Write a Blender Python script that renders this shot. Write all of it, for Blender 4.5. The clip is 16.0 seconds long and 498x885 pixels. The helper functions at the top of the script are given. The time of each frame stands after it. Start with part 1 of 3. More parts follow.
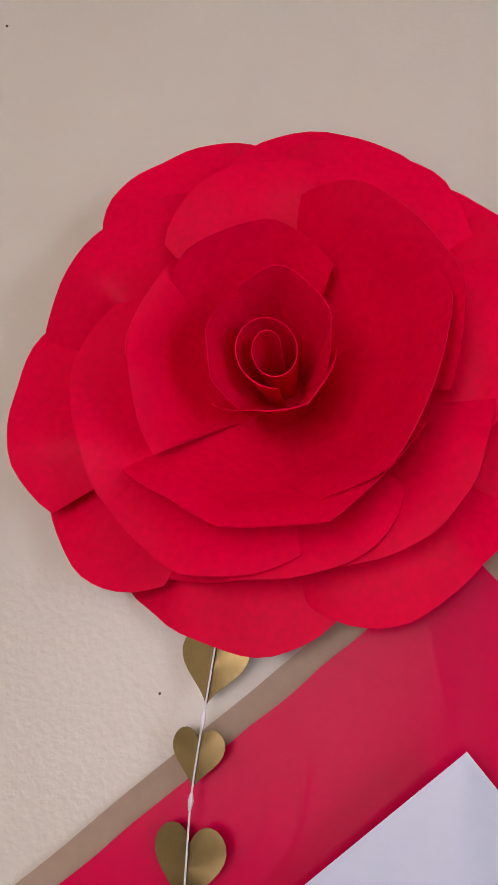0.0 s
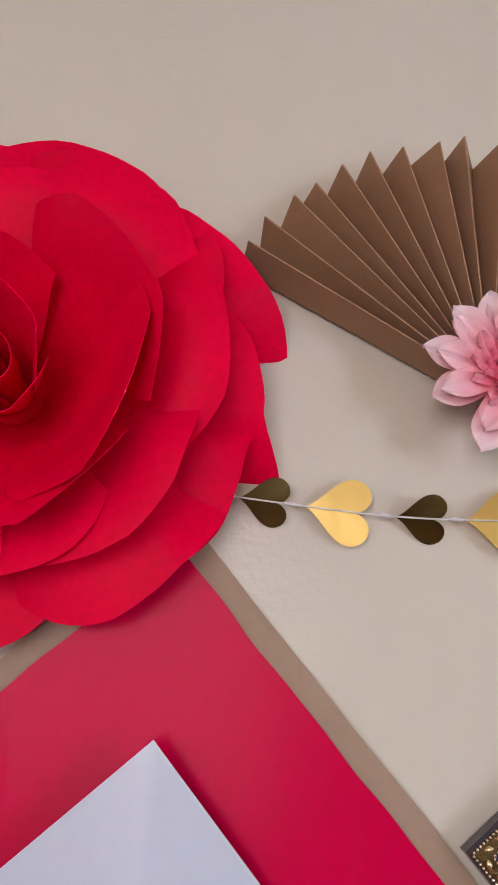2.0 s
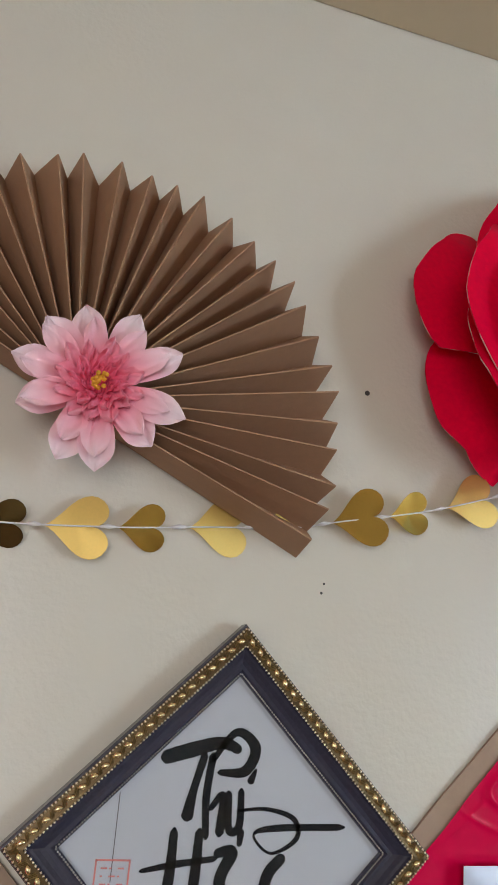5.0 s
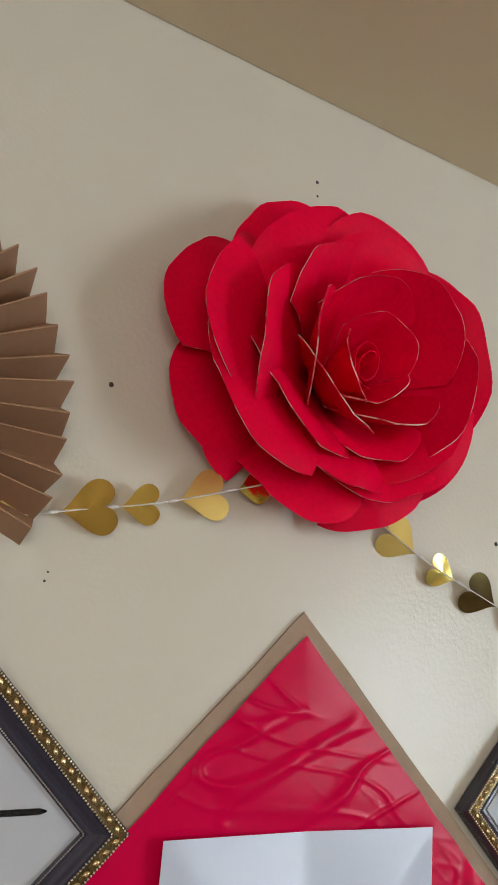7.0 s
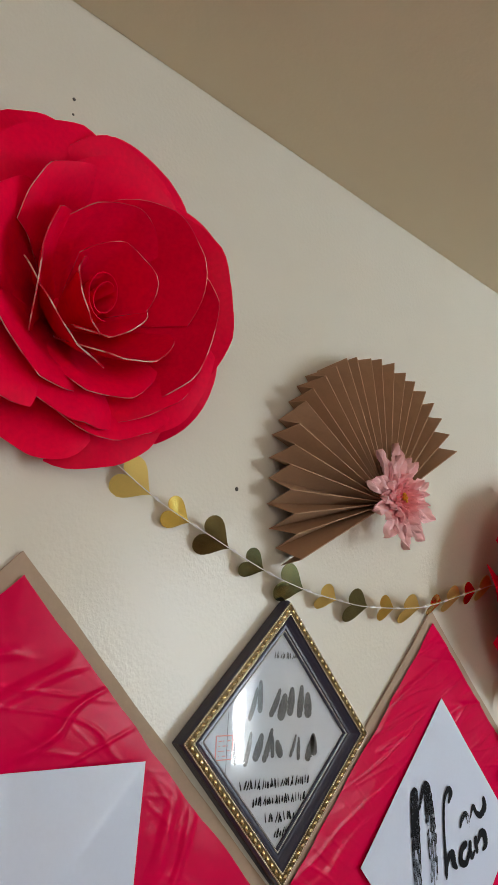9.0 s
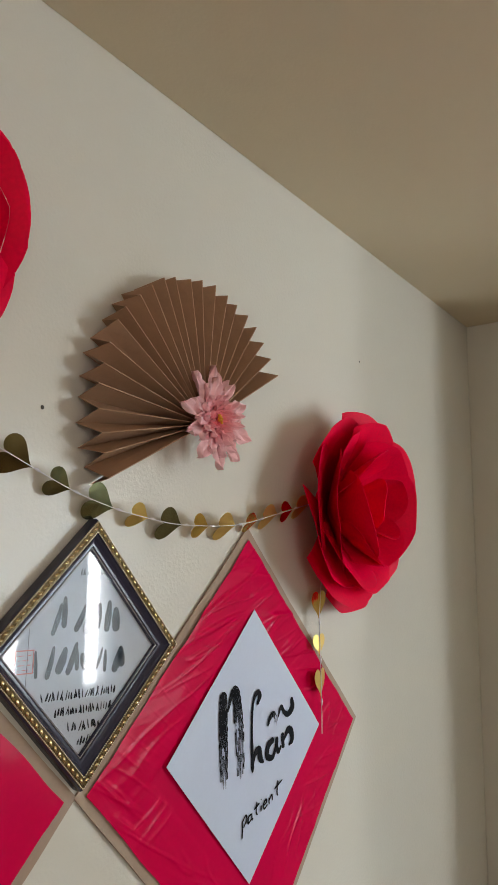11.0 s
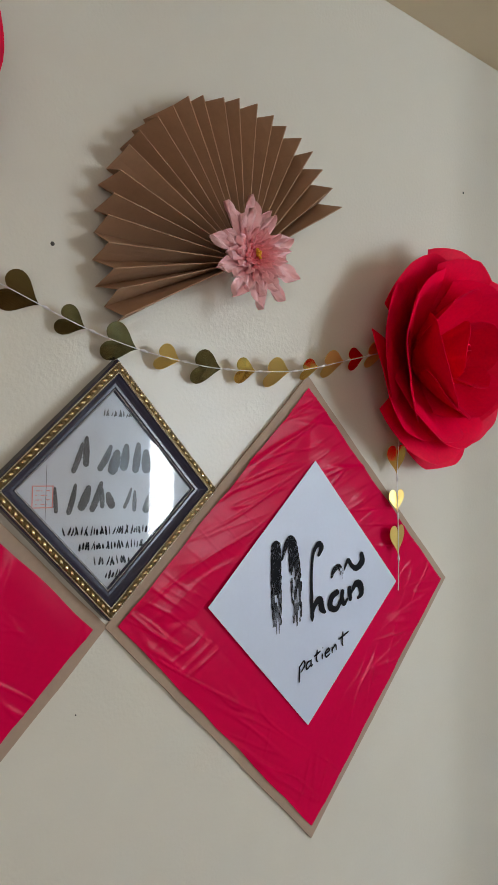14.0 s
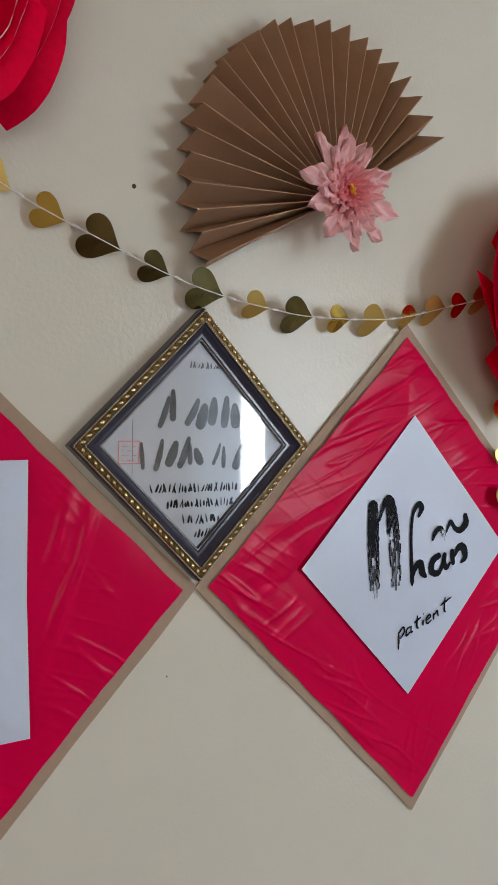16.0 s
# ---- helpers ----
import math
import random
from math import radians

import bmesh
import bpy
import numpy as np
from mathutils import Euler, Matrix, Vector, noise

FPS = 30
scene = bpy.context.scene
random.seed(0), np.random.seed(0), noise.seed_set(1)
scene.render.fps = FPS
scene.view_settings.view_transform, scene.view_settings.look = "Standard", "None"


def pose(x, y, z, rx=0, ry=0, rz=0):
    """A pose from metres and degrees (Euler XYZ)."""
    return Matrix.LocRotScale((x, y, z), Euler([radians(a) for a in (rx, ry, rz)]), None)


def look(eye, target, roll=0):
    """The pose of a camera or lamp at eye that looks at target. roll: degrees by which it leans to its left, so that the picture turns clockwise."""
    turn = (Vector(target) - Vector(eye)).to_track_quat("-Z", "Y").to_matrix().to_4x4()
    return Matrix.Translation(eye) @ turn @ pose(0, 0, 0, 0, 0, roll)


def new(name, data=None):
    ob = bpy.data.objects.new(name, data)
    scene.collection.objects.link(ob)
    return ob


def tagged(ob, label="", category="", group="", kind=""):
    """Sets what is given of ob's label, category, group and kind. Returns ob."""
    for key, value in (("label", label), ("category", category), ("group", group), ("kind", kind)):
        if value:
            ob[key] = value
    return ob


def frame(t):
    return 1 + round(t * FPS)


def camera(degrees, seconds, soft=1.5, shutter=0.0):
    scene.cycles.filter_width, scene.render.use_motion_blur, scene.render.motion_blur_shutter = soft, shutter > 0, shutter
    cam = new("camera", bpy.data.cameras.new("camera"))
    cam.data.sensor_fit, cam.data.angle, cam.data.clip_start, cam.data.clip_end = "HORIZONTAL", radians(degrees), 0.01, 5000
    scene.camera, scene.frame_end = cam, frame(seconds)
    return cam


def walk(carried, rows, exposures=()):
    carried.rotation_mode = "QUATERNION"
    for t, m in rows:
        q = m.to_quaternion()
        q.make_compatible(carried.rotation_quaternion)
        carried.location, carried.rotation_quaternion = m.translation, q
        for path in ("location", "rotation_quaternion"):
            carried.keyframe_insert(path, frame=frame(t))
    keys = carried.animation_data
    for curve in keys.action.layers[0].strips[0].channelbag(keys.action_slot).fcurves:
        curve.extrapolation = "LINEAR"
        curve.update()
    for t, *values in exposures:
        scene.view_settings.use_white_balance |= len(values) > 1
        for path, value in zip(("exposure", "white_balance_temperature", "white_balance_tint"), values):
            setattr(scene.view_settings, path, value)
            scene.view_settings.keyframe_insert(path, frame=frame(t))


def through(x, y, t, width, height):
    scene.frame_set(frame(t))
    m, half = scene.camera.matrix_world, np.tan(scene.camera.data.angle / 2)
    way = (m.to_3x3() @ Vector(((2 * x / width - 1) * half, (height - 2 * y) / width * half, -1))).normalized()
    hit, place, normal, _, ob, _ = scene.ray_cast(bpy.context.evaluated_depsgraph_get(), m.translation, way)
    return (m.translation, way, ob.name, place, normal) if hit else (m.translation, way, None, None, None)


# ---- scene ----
EXPOSURES = ((0.0, 0.42, 6300, 28), (2.0, 0.46, 6250, 26), (4.0, 0.32, 5900, 16), (7.0, 0.16, 6480, 13), (10.0, 0.0, 6600, 14), (12.5, -0.16, 6500, 14), (16.0, -0.16, 6350, 16))

cam = camera(36.96, 16.0)
PATH = [
    # seconds, eye, yaw, pitch, roll
    (0, -1.1162, -0.5451, 1.6681, 11.84, 16.03, 7.59),
    (0.5, -1.1031, -0.5529, 1.6800, 9.79, 15.52, 7.39),
    (1, -1.0806, -0.5564, 1.6831, 6.52, 15.65, 6.89),
    (1.5, -1.0491, -0.5557, 1.6856, 3.51, 15.81, 6.47),
    (2, -1.0054, -0.5611, 1.6818, 1.81, 16.77, 6.47),
    (2.5, -0.9654, -0.5602, 1.6793, -0.53, 17.42, 5.97),
    (3, -0.9402, -0.5687, 1.6768, -3.17, 18.37, 5.76),
    (3.5, -0.9114, -0.5712, 1.6780, -5.74, 18.73, 5.53),
    (4, -0.8927, -0.5806, 1.6908, -8.96, 18.13, 5.01),
    (5.25, -0.8510, -0.6060, 1.6990, -17.20, 18.10, 4.25),
    (6.5, -0.8075, -0.6355, 1.7058, -25.64, 17.90, 3.52),
    (7, -0.7837, -0.6481, 1.7044, -28.76, 17.86, 3.26),
    (7.5, -0.7627, -0.6589, 1.7032, -32.70, 17.54, 2.97),
    (8, -0.7431, -0.6667, 1.7038, -36.61, 16.80, 2.61),
    (8.5, -0.7221, -0.6704, 1.7012, -40.30, 15.91, 2.37),
    (9, -0.7041, -0.6767, 1.6982, -43.89, 14.96, 2.05),
    (9.5, -0.6884, -0.6888, 1.6990, -47.38, 13.73, 1.79),
    (10, -0.6696, -0.7061, 1.6960, -50.46, 12.69, 1.36),
    (11.25, -0.6550, -0.7420, 1.6880, -54.60, 8.90, 0.85),
    (12.5, -0.5945, -0.7958, 1.6758, -51.25, 4.94, 0.41),
    (13, -0.5336, -0.8285, 1.6655, -47.17, 3.66, 1.36),
    (13.5, -0.4901, -0.8388, 1.6568, -43.93, 1.52, 1.46),
    (14, -0.4730, -0.8362, 1.6453, -40.66, 0.23, 0.99),
    (14.5, -0.4760, -0.8263, 1.6403, -37.69, -0.82, 0.52),
    (15, -0.4878, -0.8188, 1.6370, -35.11, -1.63, 0.24),
    (15.5, -0.4829, -0.8140, 1.6340, -33.89, -2.09, 0.11),
    (16, -0.4401, -0.7910, 1.6274, -33.71, -2.37, 0.29),
]


def view(x, y, z, yaw, pitch, roll):
    """A camera pose from its eye, its turn to the left from +y, its tilt and its lean."""
    a, b = radians(yaw), radians(pitch)
    ahead = Vector((-math.sin(a) * math.cos(b), math.cos(a) * math.cos(b), math.sin(b)))
    return look((x, y, z), Vector((x, y, z)) + ahead, roll)


walk(cam, [(t, view(*row)) for t, *row in PATH], EXPOSURES)


# ---- light ----
world = bpy.data.worlds.new("sky")
scene.world = world
world.use_nodes = True
sky = world.node_tree.nodes.new("ShaderNodeTexSky")
sky.sky_type, sky.sun_disc = "NISHITA", False
sky.sun_elevation, sky.sun_rotation = radians(38), radians(200)
world.node_tree.links.new(sky.outputs["Color"], world.node_tree.nodes["Background"].inputs["Color"])
world.node_tree.nodes["Background"].inputs["Strength"].default_value = 0.1

CEIL = 2.424
X_RIGHT, X_LEFT, Y_BACK = 3.2, -2.9, -2.7
X_NOOK, NOOK = 1.50, 1.12                      # the corner where the wall turns forward, and how far it comes, set to shade the wall
WIN_X0, WIN_X1, WIN_Z0, WIN_Z1 = 1.50, 2.70, 0.95, 2.28
FILL_X0, FILL_X1 = -2.55, -0.85                # an added, unseen opening in the same wall, for fill light


def daylight(name, m, width, height, watts, colour):
    data = bpy.data.lights.new(name, "AREA")
    data.shape, data.size, data.size_y = "RECTANGLE", width, height
    data.energy, data.color = watts, colour
    lamp = new(name, data)
    lamp.matrix_world = m
    return lamp


# skylight that comes in through the window's opening
daylight("window_daylight", pose((WIN_X0 + WIN_X1) / 2, Y_BACK - 0.10, (WIN_Z0 + WIN_Z1) / 2, 90, 0, 0),
         WIN_X1 - WIN_X0 - 0.06, WIN_Z1 - WIN_Z0 - 0.06, 176, (0.86, 0.95, 1.0))
# fill light in the added opening, evens out the left side
daylight("added_fill_light", pose((FILL_X0 + FILL_X1) / 2, Y_BACK - 0.10, (WIN_Z0 + WIN_Z1) / 2, 90, 0, 0),
         FILL_X1 - FILL_X0 - 0.06, WIN_Z1 - WIN_Z0 - 0.06, 20, (0.98, 0.94, 0.92))


# ---- materials ----
def material(name, rgb, rough=0.5, metal=0.0, vary=0.06, scale=8.0, bump=0.0, bump_scale=200.0, spec=0.5, dist=0.001, per_object=0.0,
             rvar=0.12, through=0.0):
    m = bpy.data.materials.new(name)
    m.use_nodes = True
    nt = m.node_tree
    n, l = nt.nodes, nt.links
    b = n["Principled BSDF"]
    b.inputs["Metallic"].default_value = metal
    b.inputs["Specular IOR Level"].default_value = spec
    co = n.new("ShaderNodeTexCoord")
    n1 = n.new("ShaderNodeTexNoise")
    n1.inputs["Scale"].default_value, n1.inputs["Detail"].default_value = scale, 5
    n2 = n.new("ShaderNodeTexNoise")
    n2.inputs["Scale"].default_value, n2.inputs["Detail"].default_value = scale * 14, 3
    l.new(co.outputs["Object"], n1.inputs["Vector"])
    l.new(co.outputs["Object"], n2.inputs["Vector"])
    add = n.new("ShaderNodeMath")
    add.operation = "ADD"
    l.new(n1.outputs["Fac"], add.inputs[0])
    l.new(n2.outputs["Fac"], add.inputs[1])
    last = add
    if per_object:
        info = n.new("ShaderNodeObjectInfo")
        mul = n.new("ShaderNodeMath")
        mul.operation, mul.inputs[1].default_value = "MULTIPLY_ADD", per_object
        l.new(info.outputs["Random"], mul.inputs[0])
        l.new(add.outputs[0], mul.inputs[2])
        last = mul
    ramp = n.new("ShaderNodeMapRange")
    ramp.inputs["From Min"].default_value, ramp.inputs["From Max"].default_value = 0.6, 1.4 + per_object
    ramp.inputs["To Min"].default_value, ramp.inputs["To Max"].default_value = 1 - vary, 1 + vary
    l.new(last.outputs[0], ramp.inputs["Value"])
    mix = n.new("ShaderNodeVectorMath")
    mix.operation = "SCALE"
    mix.inputs[0].default_value = rgb
    l.new(ramp.outputs["Result"], mix.inputs["Scale"])
    l.new(mix.outputs["Vector"], b.inputs["Base Color"])
    rr = n.new("ShaderNodeMapRange")
    rr.inputs["From Min"].default_value, rr.inputs["From Max"].default_value = 0.3, 0.7
    rr.inputs["To Min"].default_value, rr.inputs["To Max"].default_value = rough * (1 - rvar), min(1, rough * (1 + rvar))
    l.new(n2.outputs["Fac"], rr.inputs["Value"])
    l.new(rr.outputs["Result"], b.inputs["Roughness"])
    if bump:
        n3 = n.new("ShaderNodeTexNoise")
        n3.inputs["Scale"].default_value, n3.inputs["Detail"].default_value = bump_scale, 3
        l.new(co.outputs["Object"], n3.inputs["Vector"])
        height = n3.outputs["Fac"]
        bp = n.new("ShaderNodeBump")
        bp.inputs["Strength"].default_value, bp.inputs["Distance"].default_value = bump, dist
        l.new(height, bp.inputs["Height"])
        l.new(bp.outputs["Normal"], b.inputs["Normal"])
    if through:
        tr = n.new("ShaderNodeBsdfTranslucent")
        l.new(mix.outputs["Vector"], tr.inputs["Color"])
        ms = n.new("ShaderNodeMixShader")
        ms.inputs["Fac"].default_value = through
        l.new(b.outputs["BSDF"], ms.inputs[1])
        l.new(tr.outputs["BSDF"], ms.inputs[2])
        l.new(ms.outputs["Shader"], n["Material Output"].inputs["Surface"])
    return m


WALL = material("cream_wall_paint", (0.69, 0.66, 0.57), 0.19, vary=0.012, scale=1.2, bump=0.45, bump_scale=180, dist=0.0012, rvar=0.0, spec=0.23)
CEILING = material("ceiling_paint", (0.70, 0.59, 0.41), 0.8, vary=0.02, scale=2.0, bump=0.3, bump_scale=160)
FLOOR = material("brown_floor", (0.20, 0.125, 0.065), 0.5, vary=0.2, scale=3)
TRIM = material("white_trim", (0.78, 0.77, 0.74), 0.4, vary=0.03)
RED = material("red_flower_paper", (0.93, 0.0005, 0.050), 0.44, vary=0.13, scale=14, bump=0.12, bump_scale=60, dist=0.001, per_object=0.25, through=0.16, spec=0.07)
FOIL_RED = material("red_plastic_film", (0.66, 0.001, 0.058), 0.23, vary=0.05, scale=9, spec=0.085, rvar=0.0)
KRAFT = material("kraft_paper", (0.40, 0.240, 0.143), 0.62, vary=0.10, scale=12, bump=0.3, bump_scale=500, dist=0.0003, spec=0.3, per_object=0.12)
CARD = material("brown_cardboard", (0.40, 0.29, 0.21), 0.75, vary=0.08, scale=10, bump=0.25, bump_scale=300, dist=0.0004, spec=0.3)
PAPER = material("white_paper", (0.60, 0.67, 0.82), 0.32, vary=0.02, scale=12, bump=0.15, bump_scale=400, dist=0.0003)
MAT_PAPER = material("grey_white_mat", (0.52, 0.55, 0.60), 0.6, vary=0.03, scale=10, spec=0.2)
INK = material("black_brush_ink", (0.008, 0.009, 0.012), 0.6, vary=0.3, scale=60, spec=0.08)
GREY_INK = material("diluted_brush_ink", (0.13, 0.13, 0.135), 0.6, vary=0.5, scale=40, spec=0.08)
SEAL = material("red_seal_ink", (0.70, 0.24, 0.22), 0.7, vary=0.2, scale=80)
GOLD = material("gold_foil", (0.83, 0.56, 0.14), 0.12, metal=1.0, vary=0.05, scale=30, bump=0.08, bump_scale=25, dist=0.001)
SATIN_GOLD = material("satin_gold_foil", (0.80, 0.58, 0.18), 0.42, metal=1.0, vary=0.05, scale=30, bump=0.1, bump_scale=40, dist=0.001)
GILT = material("gilt_moulding", (0.92, 0.77, 0.45), 0.25, metal=1.0, vary=0.15, scale=60, bump=0.2, bump_scale=500, dist=0.0004)
BEAD = material("pale_gilt_bead", (0.93, 0.86, 0.68), 0.27, metal=1.0, vary=0.1, scale=80)
CORD = material("worn_gilt_cord", (0.27, 0.19, 0.08), 0.4, metal=0.9, vary=0.3, scale=90)
OLD_GILT = material("darkened_gilt", (0.11, 0.075, 0.035), 0.38, metal=0.9, vary=0.3, scale=90)
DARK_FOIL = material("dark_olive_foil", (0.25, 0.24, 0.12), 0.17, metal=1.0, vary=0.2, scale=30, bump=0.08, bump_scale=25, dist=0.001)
# gold foil with the dark room's reflection put into its colour
SHADED_GOLD = material("shaded_gold_foil", (0.27, 0.20, 0.085), 0.2, metal=1.0, vary=0.15, scale=30, bump=0.1, bump_scale=30, dist=0.001)
SILVER = material("silver_bead", (0.72, 0.68, 0.62), 0.3, metal=1.0, vary=0.1, scale=80)
LACQUER = material("black_plum_lacquer", (0.040, 0.040, 0.064), 0.22, vary=0.15, scale=30)
TWINE = material("white_twine", (0.80, 0.80, 0.82), 0.5, vary=0.08, scale=200, bump=0.4, bump_scale=900, dist=0.0005)
PETAL_PALE = material("pale_pink_silk", (0.86, 0.56, 0.66), 0.75, vary=0.06, scale=40, bump=0.3, bump_scale=120, dist=0.0006, through=0.12, spec=0.2)
STAMEN = material("yellow_stamen", (0.85, 0.42, 0.03), 0.7, vary=0.15, scale=90)
DARK = material("dark_screw", (0.05, 0.045, 0.04), 0.5)
SHEER = material("sheer_curtain", (0.50, 0.60, 0.66), 0.8, vary=0.05, scale=5, through=0.18, spec=0.1)


def glass_material():
    m = bpy.data.materials.new("picture_glass")
    m.use_nodes = True
    nt = m.node_tree
    n, l = nt.nodes, nt.links
    n.remove(n["Principled BSDF"])
    clear, gloss, mix, facing, power, fac = (n.new(k) for k in ("ShaderNodeBsdfTransparent", "ShaderNodeBsdfGlossy", "ShaderNodeMixShader",
                                                                "ShaderNodeLayerWeight", "ShaderNodeMath", "ShaderNodeMath"))
    gloss.inputs["Roughness"].default_value = 0.02
    facing.inputs["Blend"].default_value = 0.5
    power.operation, power.inputs[1].default_value = "POWER", 5.0
    fac.operation, fac.inputs[1].default_value, fac.inputs[2].default_value = "MULTIPLY_ADD", 0.36, 0.022
    l.new(facing.outputs["Facing"], power.inputs[0])
    l.new(power.outputs[0], fac.inputs[0])
    l.new(fac.outputs[0], mix.inputs["Fac"])
    l.new(clear.outputs["BSDF"], mix.inputs[1])
    l.new(gloss.outputs["BSDF"], mix.inputs[2])
    l.new(mix.outputs["Shader"], n["Material Output"].inputs["Surface"])
    return m


GLASS = glass_material()


def worn_edge_material():
    """The cut rim of red paper, its colour rubbed off in patches down to the pale core."""
    m = material("worn_paper_edge", (0.70, 0.50, 0.44), 0.8)
    n, l = m.node_tree.nodes, m.node_tree.links
    co, patches, step, mix = (n.new(k) for k in ("ShaderNodeTexCoord", "ShaderNodeTexNoise", "ShaderNodeMapRange", "ShaderNodeMix"))
    patches.inputs["Scale"].default_value, patches.inputs["Detail"].default_value = 34, 4
    step.inputs["From Min"].default_value, step.inputs["From Max"].default_value = 0.44, 0.56
    mix.data_type = "RGBA"
    mix.inputs["A"].default_value, mix.inputs["B"].default_value = (0.55, 0.006, 0.03, 1), (0.70, 0.50, 0.44, 1)
    l.new(co.outputs["Object"], patches.inputs["Vector"])
    l.new(patches.outputs["Fac"], step.inputs["Value"])
    l.new(step.outputs["Result"], mix.inputs["Factor"])
    l.new(mix.outputs["Result"], n["Principled BSDF"].inputs["Base Color"])
    return m


EDGE = worn_edge_material()


# ---- building helpers ----
def part(name, bm, mat, parent=None, label="", smooth=False):
    me = bpy.data.meshes.new(name)
    bmesh.ops.recalc_face_normals(bm, faces=bm.faces[:])
    if smooth:
        for f in bm.faces:
            f.smooth = True
    bm.to_mesh(me)
    bm.free()
    me.materials.append(mat)
    ob = new(name, me)
    if parent is not None:
        ob.parent = parent
    if label:
        tagged(ob, label)
    return ob


def empty(name, m, label, category, group=""):
    ob = new(name)
    ob.matrix_world = m
    ob.empty_display_size = 0.02
    return tagged(ob, label, category, group)


def box(bm, x0, x1, y0, y1, z0, z1):
    m = Matrix.Translation(((x0 + x1) / 2, (y0 + y1) / 2, (z0 + z1) / 2)) @ Matrix.Diagonal((x1 - x0, y1 - y0, z1 - z0, 1))
    return bmesh.ops.create_cube(bm, size=1, matrix=m)["verts"]


def slab(name, dims, mat, label, category, bevel=0.0):
    bm = bmesh.new()
    box(bm, *dims)
    if bevel:
        bmesh.ops.bevel(bm, geom=bm.edges[:], offset=bevel, segments=2, affect="EDGES")
    return tagged(part(name, bm, mat), label, category, kind="structure")


def sheet(bm, fn, nu, nv, thick=0.0):
    """A sheet from fn(u, v) -> point, u and v in 0..1; with thickness it is closed at the rims."""
    grid = [[Vector(fn(i / nu, j / nv)) for j in range(nv + 1)] for i in range(nu + 1)]
    front = [[bm.verts.new(p) for p in row] for row in grid]
    for i in range(nu):
        for j in range(nv):
            bm.faces.new((front[i][j], front[i + 1][j], front[i + 1][j + 1], front[i][j + 1]))
    if not thick:
        return
    back = []
    for i in range(nu + 1):
        row = []
        for j in range(nv + 1):
            du = grid[min(i + 1, nu)][j] - grid[max(i - 1, 0)][j]
            dv = grid[i][min(j + 1, nv)] - grid[i][max(j - 1, 0)]
            nrm = du.cross(dv)
            nrm = nrm.normalized() if nrm.length > 1e-12 else Vector((0, 0, 0))
            row.append(bm.verts.new(grid[i][j] - nrm * thick))
        back.append(row)
    for i in range(nu):
        for j in range(nv):
            bm.faces.new((back[i][j], back[i][j + 1], back[i + 1][j + 1], back[i + 1][j]))
    rim = ([(i, 0) for i in range(nu)] + [(nu, j) for j in range(nv)] + [(i, nv) for i in range(nu, 0, -1)] + [(0, j) for j in range(nv, 0, -1)])
    # the cut rim has vertices of its own, so that its edges stay crisp
    rim_front = [bm.verts.new(front[i][j].co) for i, j in rim]
    rim_back = [bm.verts.new(back[i][j].co) for i, j in rim]
    for k in range(len(rim)):
        m = (k + 1) % len(rim)
        bm.faces.new((rim_front[k], rim_back[k], rim_back[m], rim_front[m]))


def tube(bm, points, radius, sides=6):
    """A round strand along points; radius is a number or a function of the place along it, 0 to 1."""
    rings = []
    count = len(points)
    for k, p in enumerate(points):
        p = Vector(p)
        d = (Vector(points[min(k + 1, count - 1)]) - Vector(points[max(k - 1, 0)])).normalized()
        a = d.cross(Vector((0, 1, 0.01))).normalized()
        b = d.cross(a)
        r = radius(k / (count - 1)) if callable(radius) else radius
        rings.append([bm.verts.new(p + r * (math.cos(t) * a + math.sin(t) * b)) for t in (2 * math.pi * s / sides for s in range(sides))])
    for r0, r1 in zip(rings, rings[1:]):
        for s in range(sides):
            bm.faces.new((r0[s], r0[(s + 1) % sides], r1[(s + 1) % sides], r1[s]))
    bm.faces.new(rings[0][::-1])
    bm.faces.new(rings[-1])


def spline(points, steps):
    """A smooth line through a few points."""
    pts = [Vector(p) for p in points]
    ext = [2 * pts[0] - pts[1]] + pts + [2 * pts[-1] - pts[-2]]
    out = []
    for k in range(len(pts) - 1):
        a, b, c, d = ext[k:k + 4]
        for s in range(steps):
            t = s / steps
            out.append(0.5 * ((2 * b) + (c - a) * t + (2 * a - 5 * b + 4 * c - d) * t * t + (3 * b - a - 3 * c + d) * t ** 3))
    return out + [pts[-1]]


# ---- the room ----
slab("wall_north", (X_LEFT - 0.1, X_RIGHT + 0.1, 0.0, 0.1, -0.1, CEIL + 0.1), WALL, "cream glossy painted wall with orange-peel texture", "wall")
slab("ceiling", (X_LEFT - 0.1, X_RIGHT + 0.1, Y_BACK - 0.1, -0.001, CEIL, CEIL + 0.1), CEILING, "tan matte painted flat ceiling", "ceiling")
slab("floor", (X_LEFT - 0.1, X_RIGHT + 0.1, Y_BACK - 0.1, -0.001, -0.1, 0.0), FLOOR, "dark brown floor of the room", "floor")
slab("wall_west", (X_LEFT - 0.1, X_LEFT, Y_BACK, -0.001, 0.001, CEIL - 0.001), WALL, "plain cream painted side wall", "wall")
slab("wall_east", (X_RIGHT, X_RIGHT + 0.1, Y_BACK, -0.001, 0.001, CEIL - 0.001), WALL, "plain cream painted end wall", "wall")


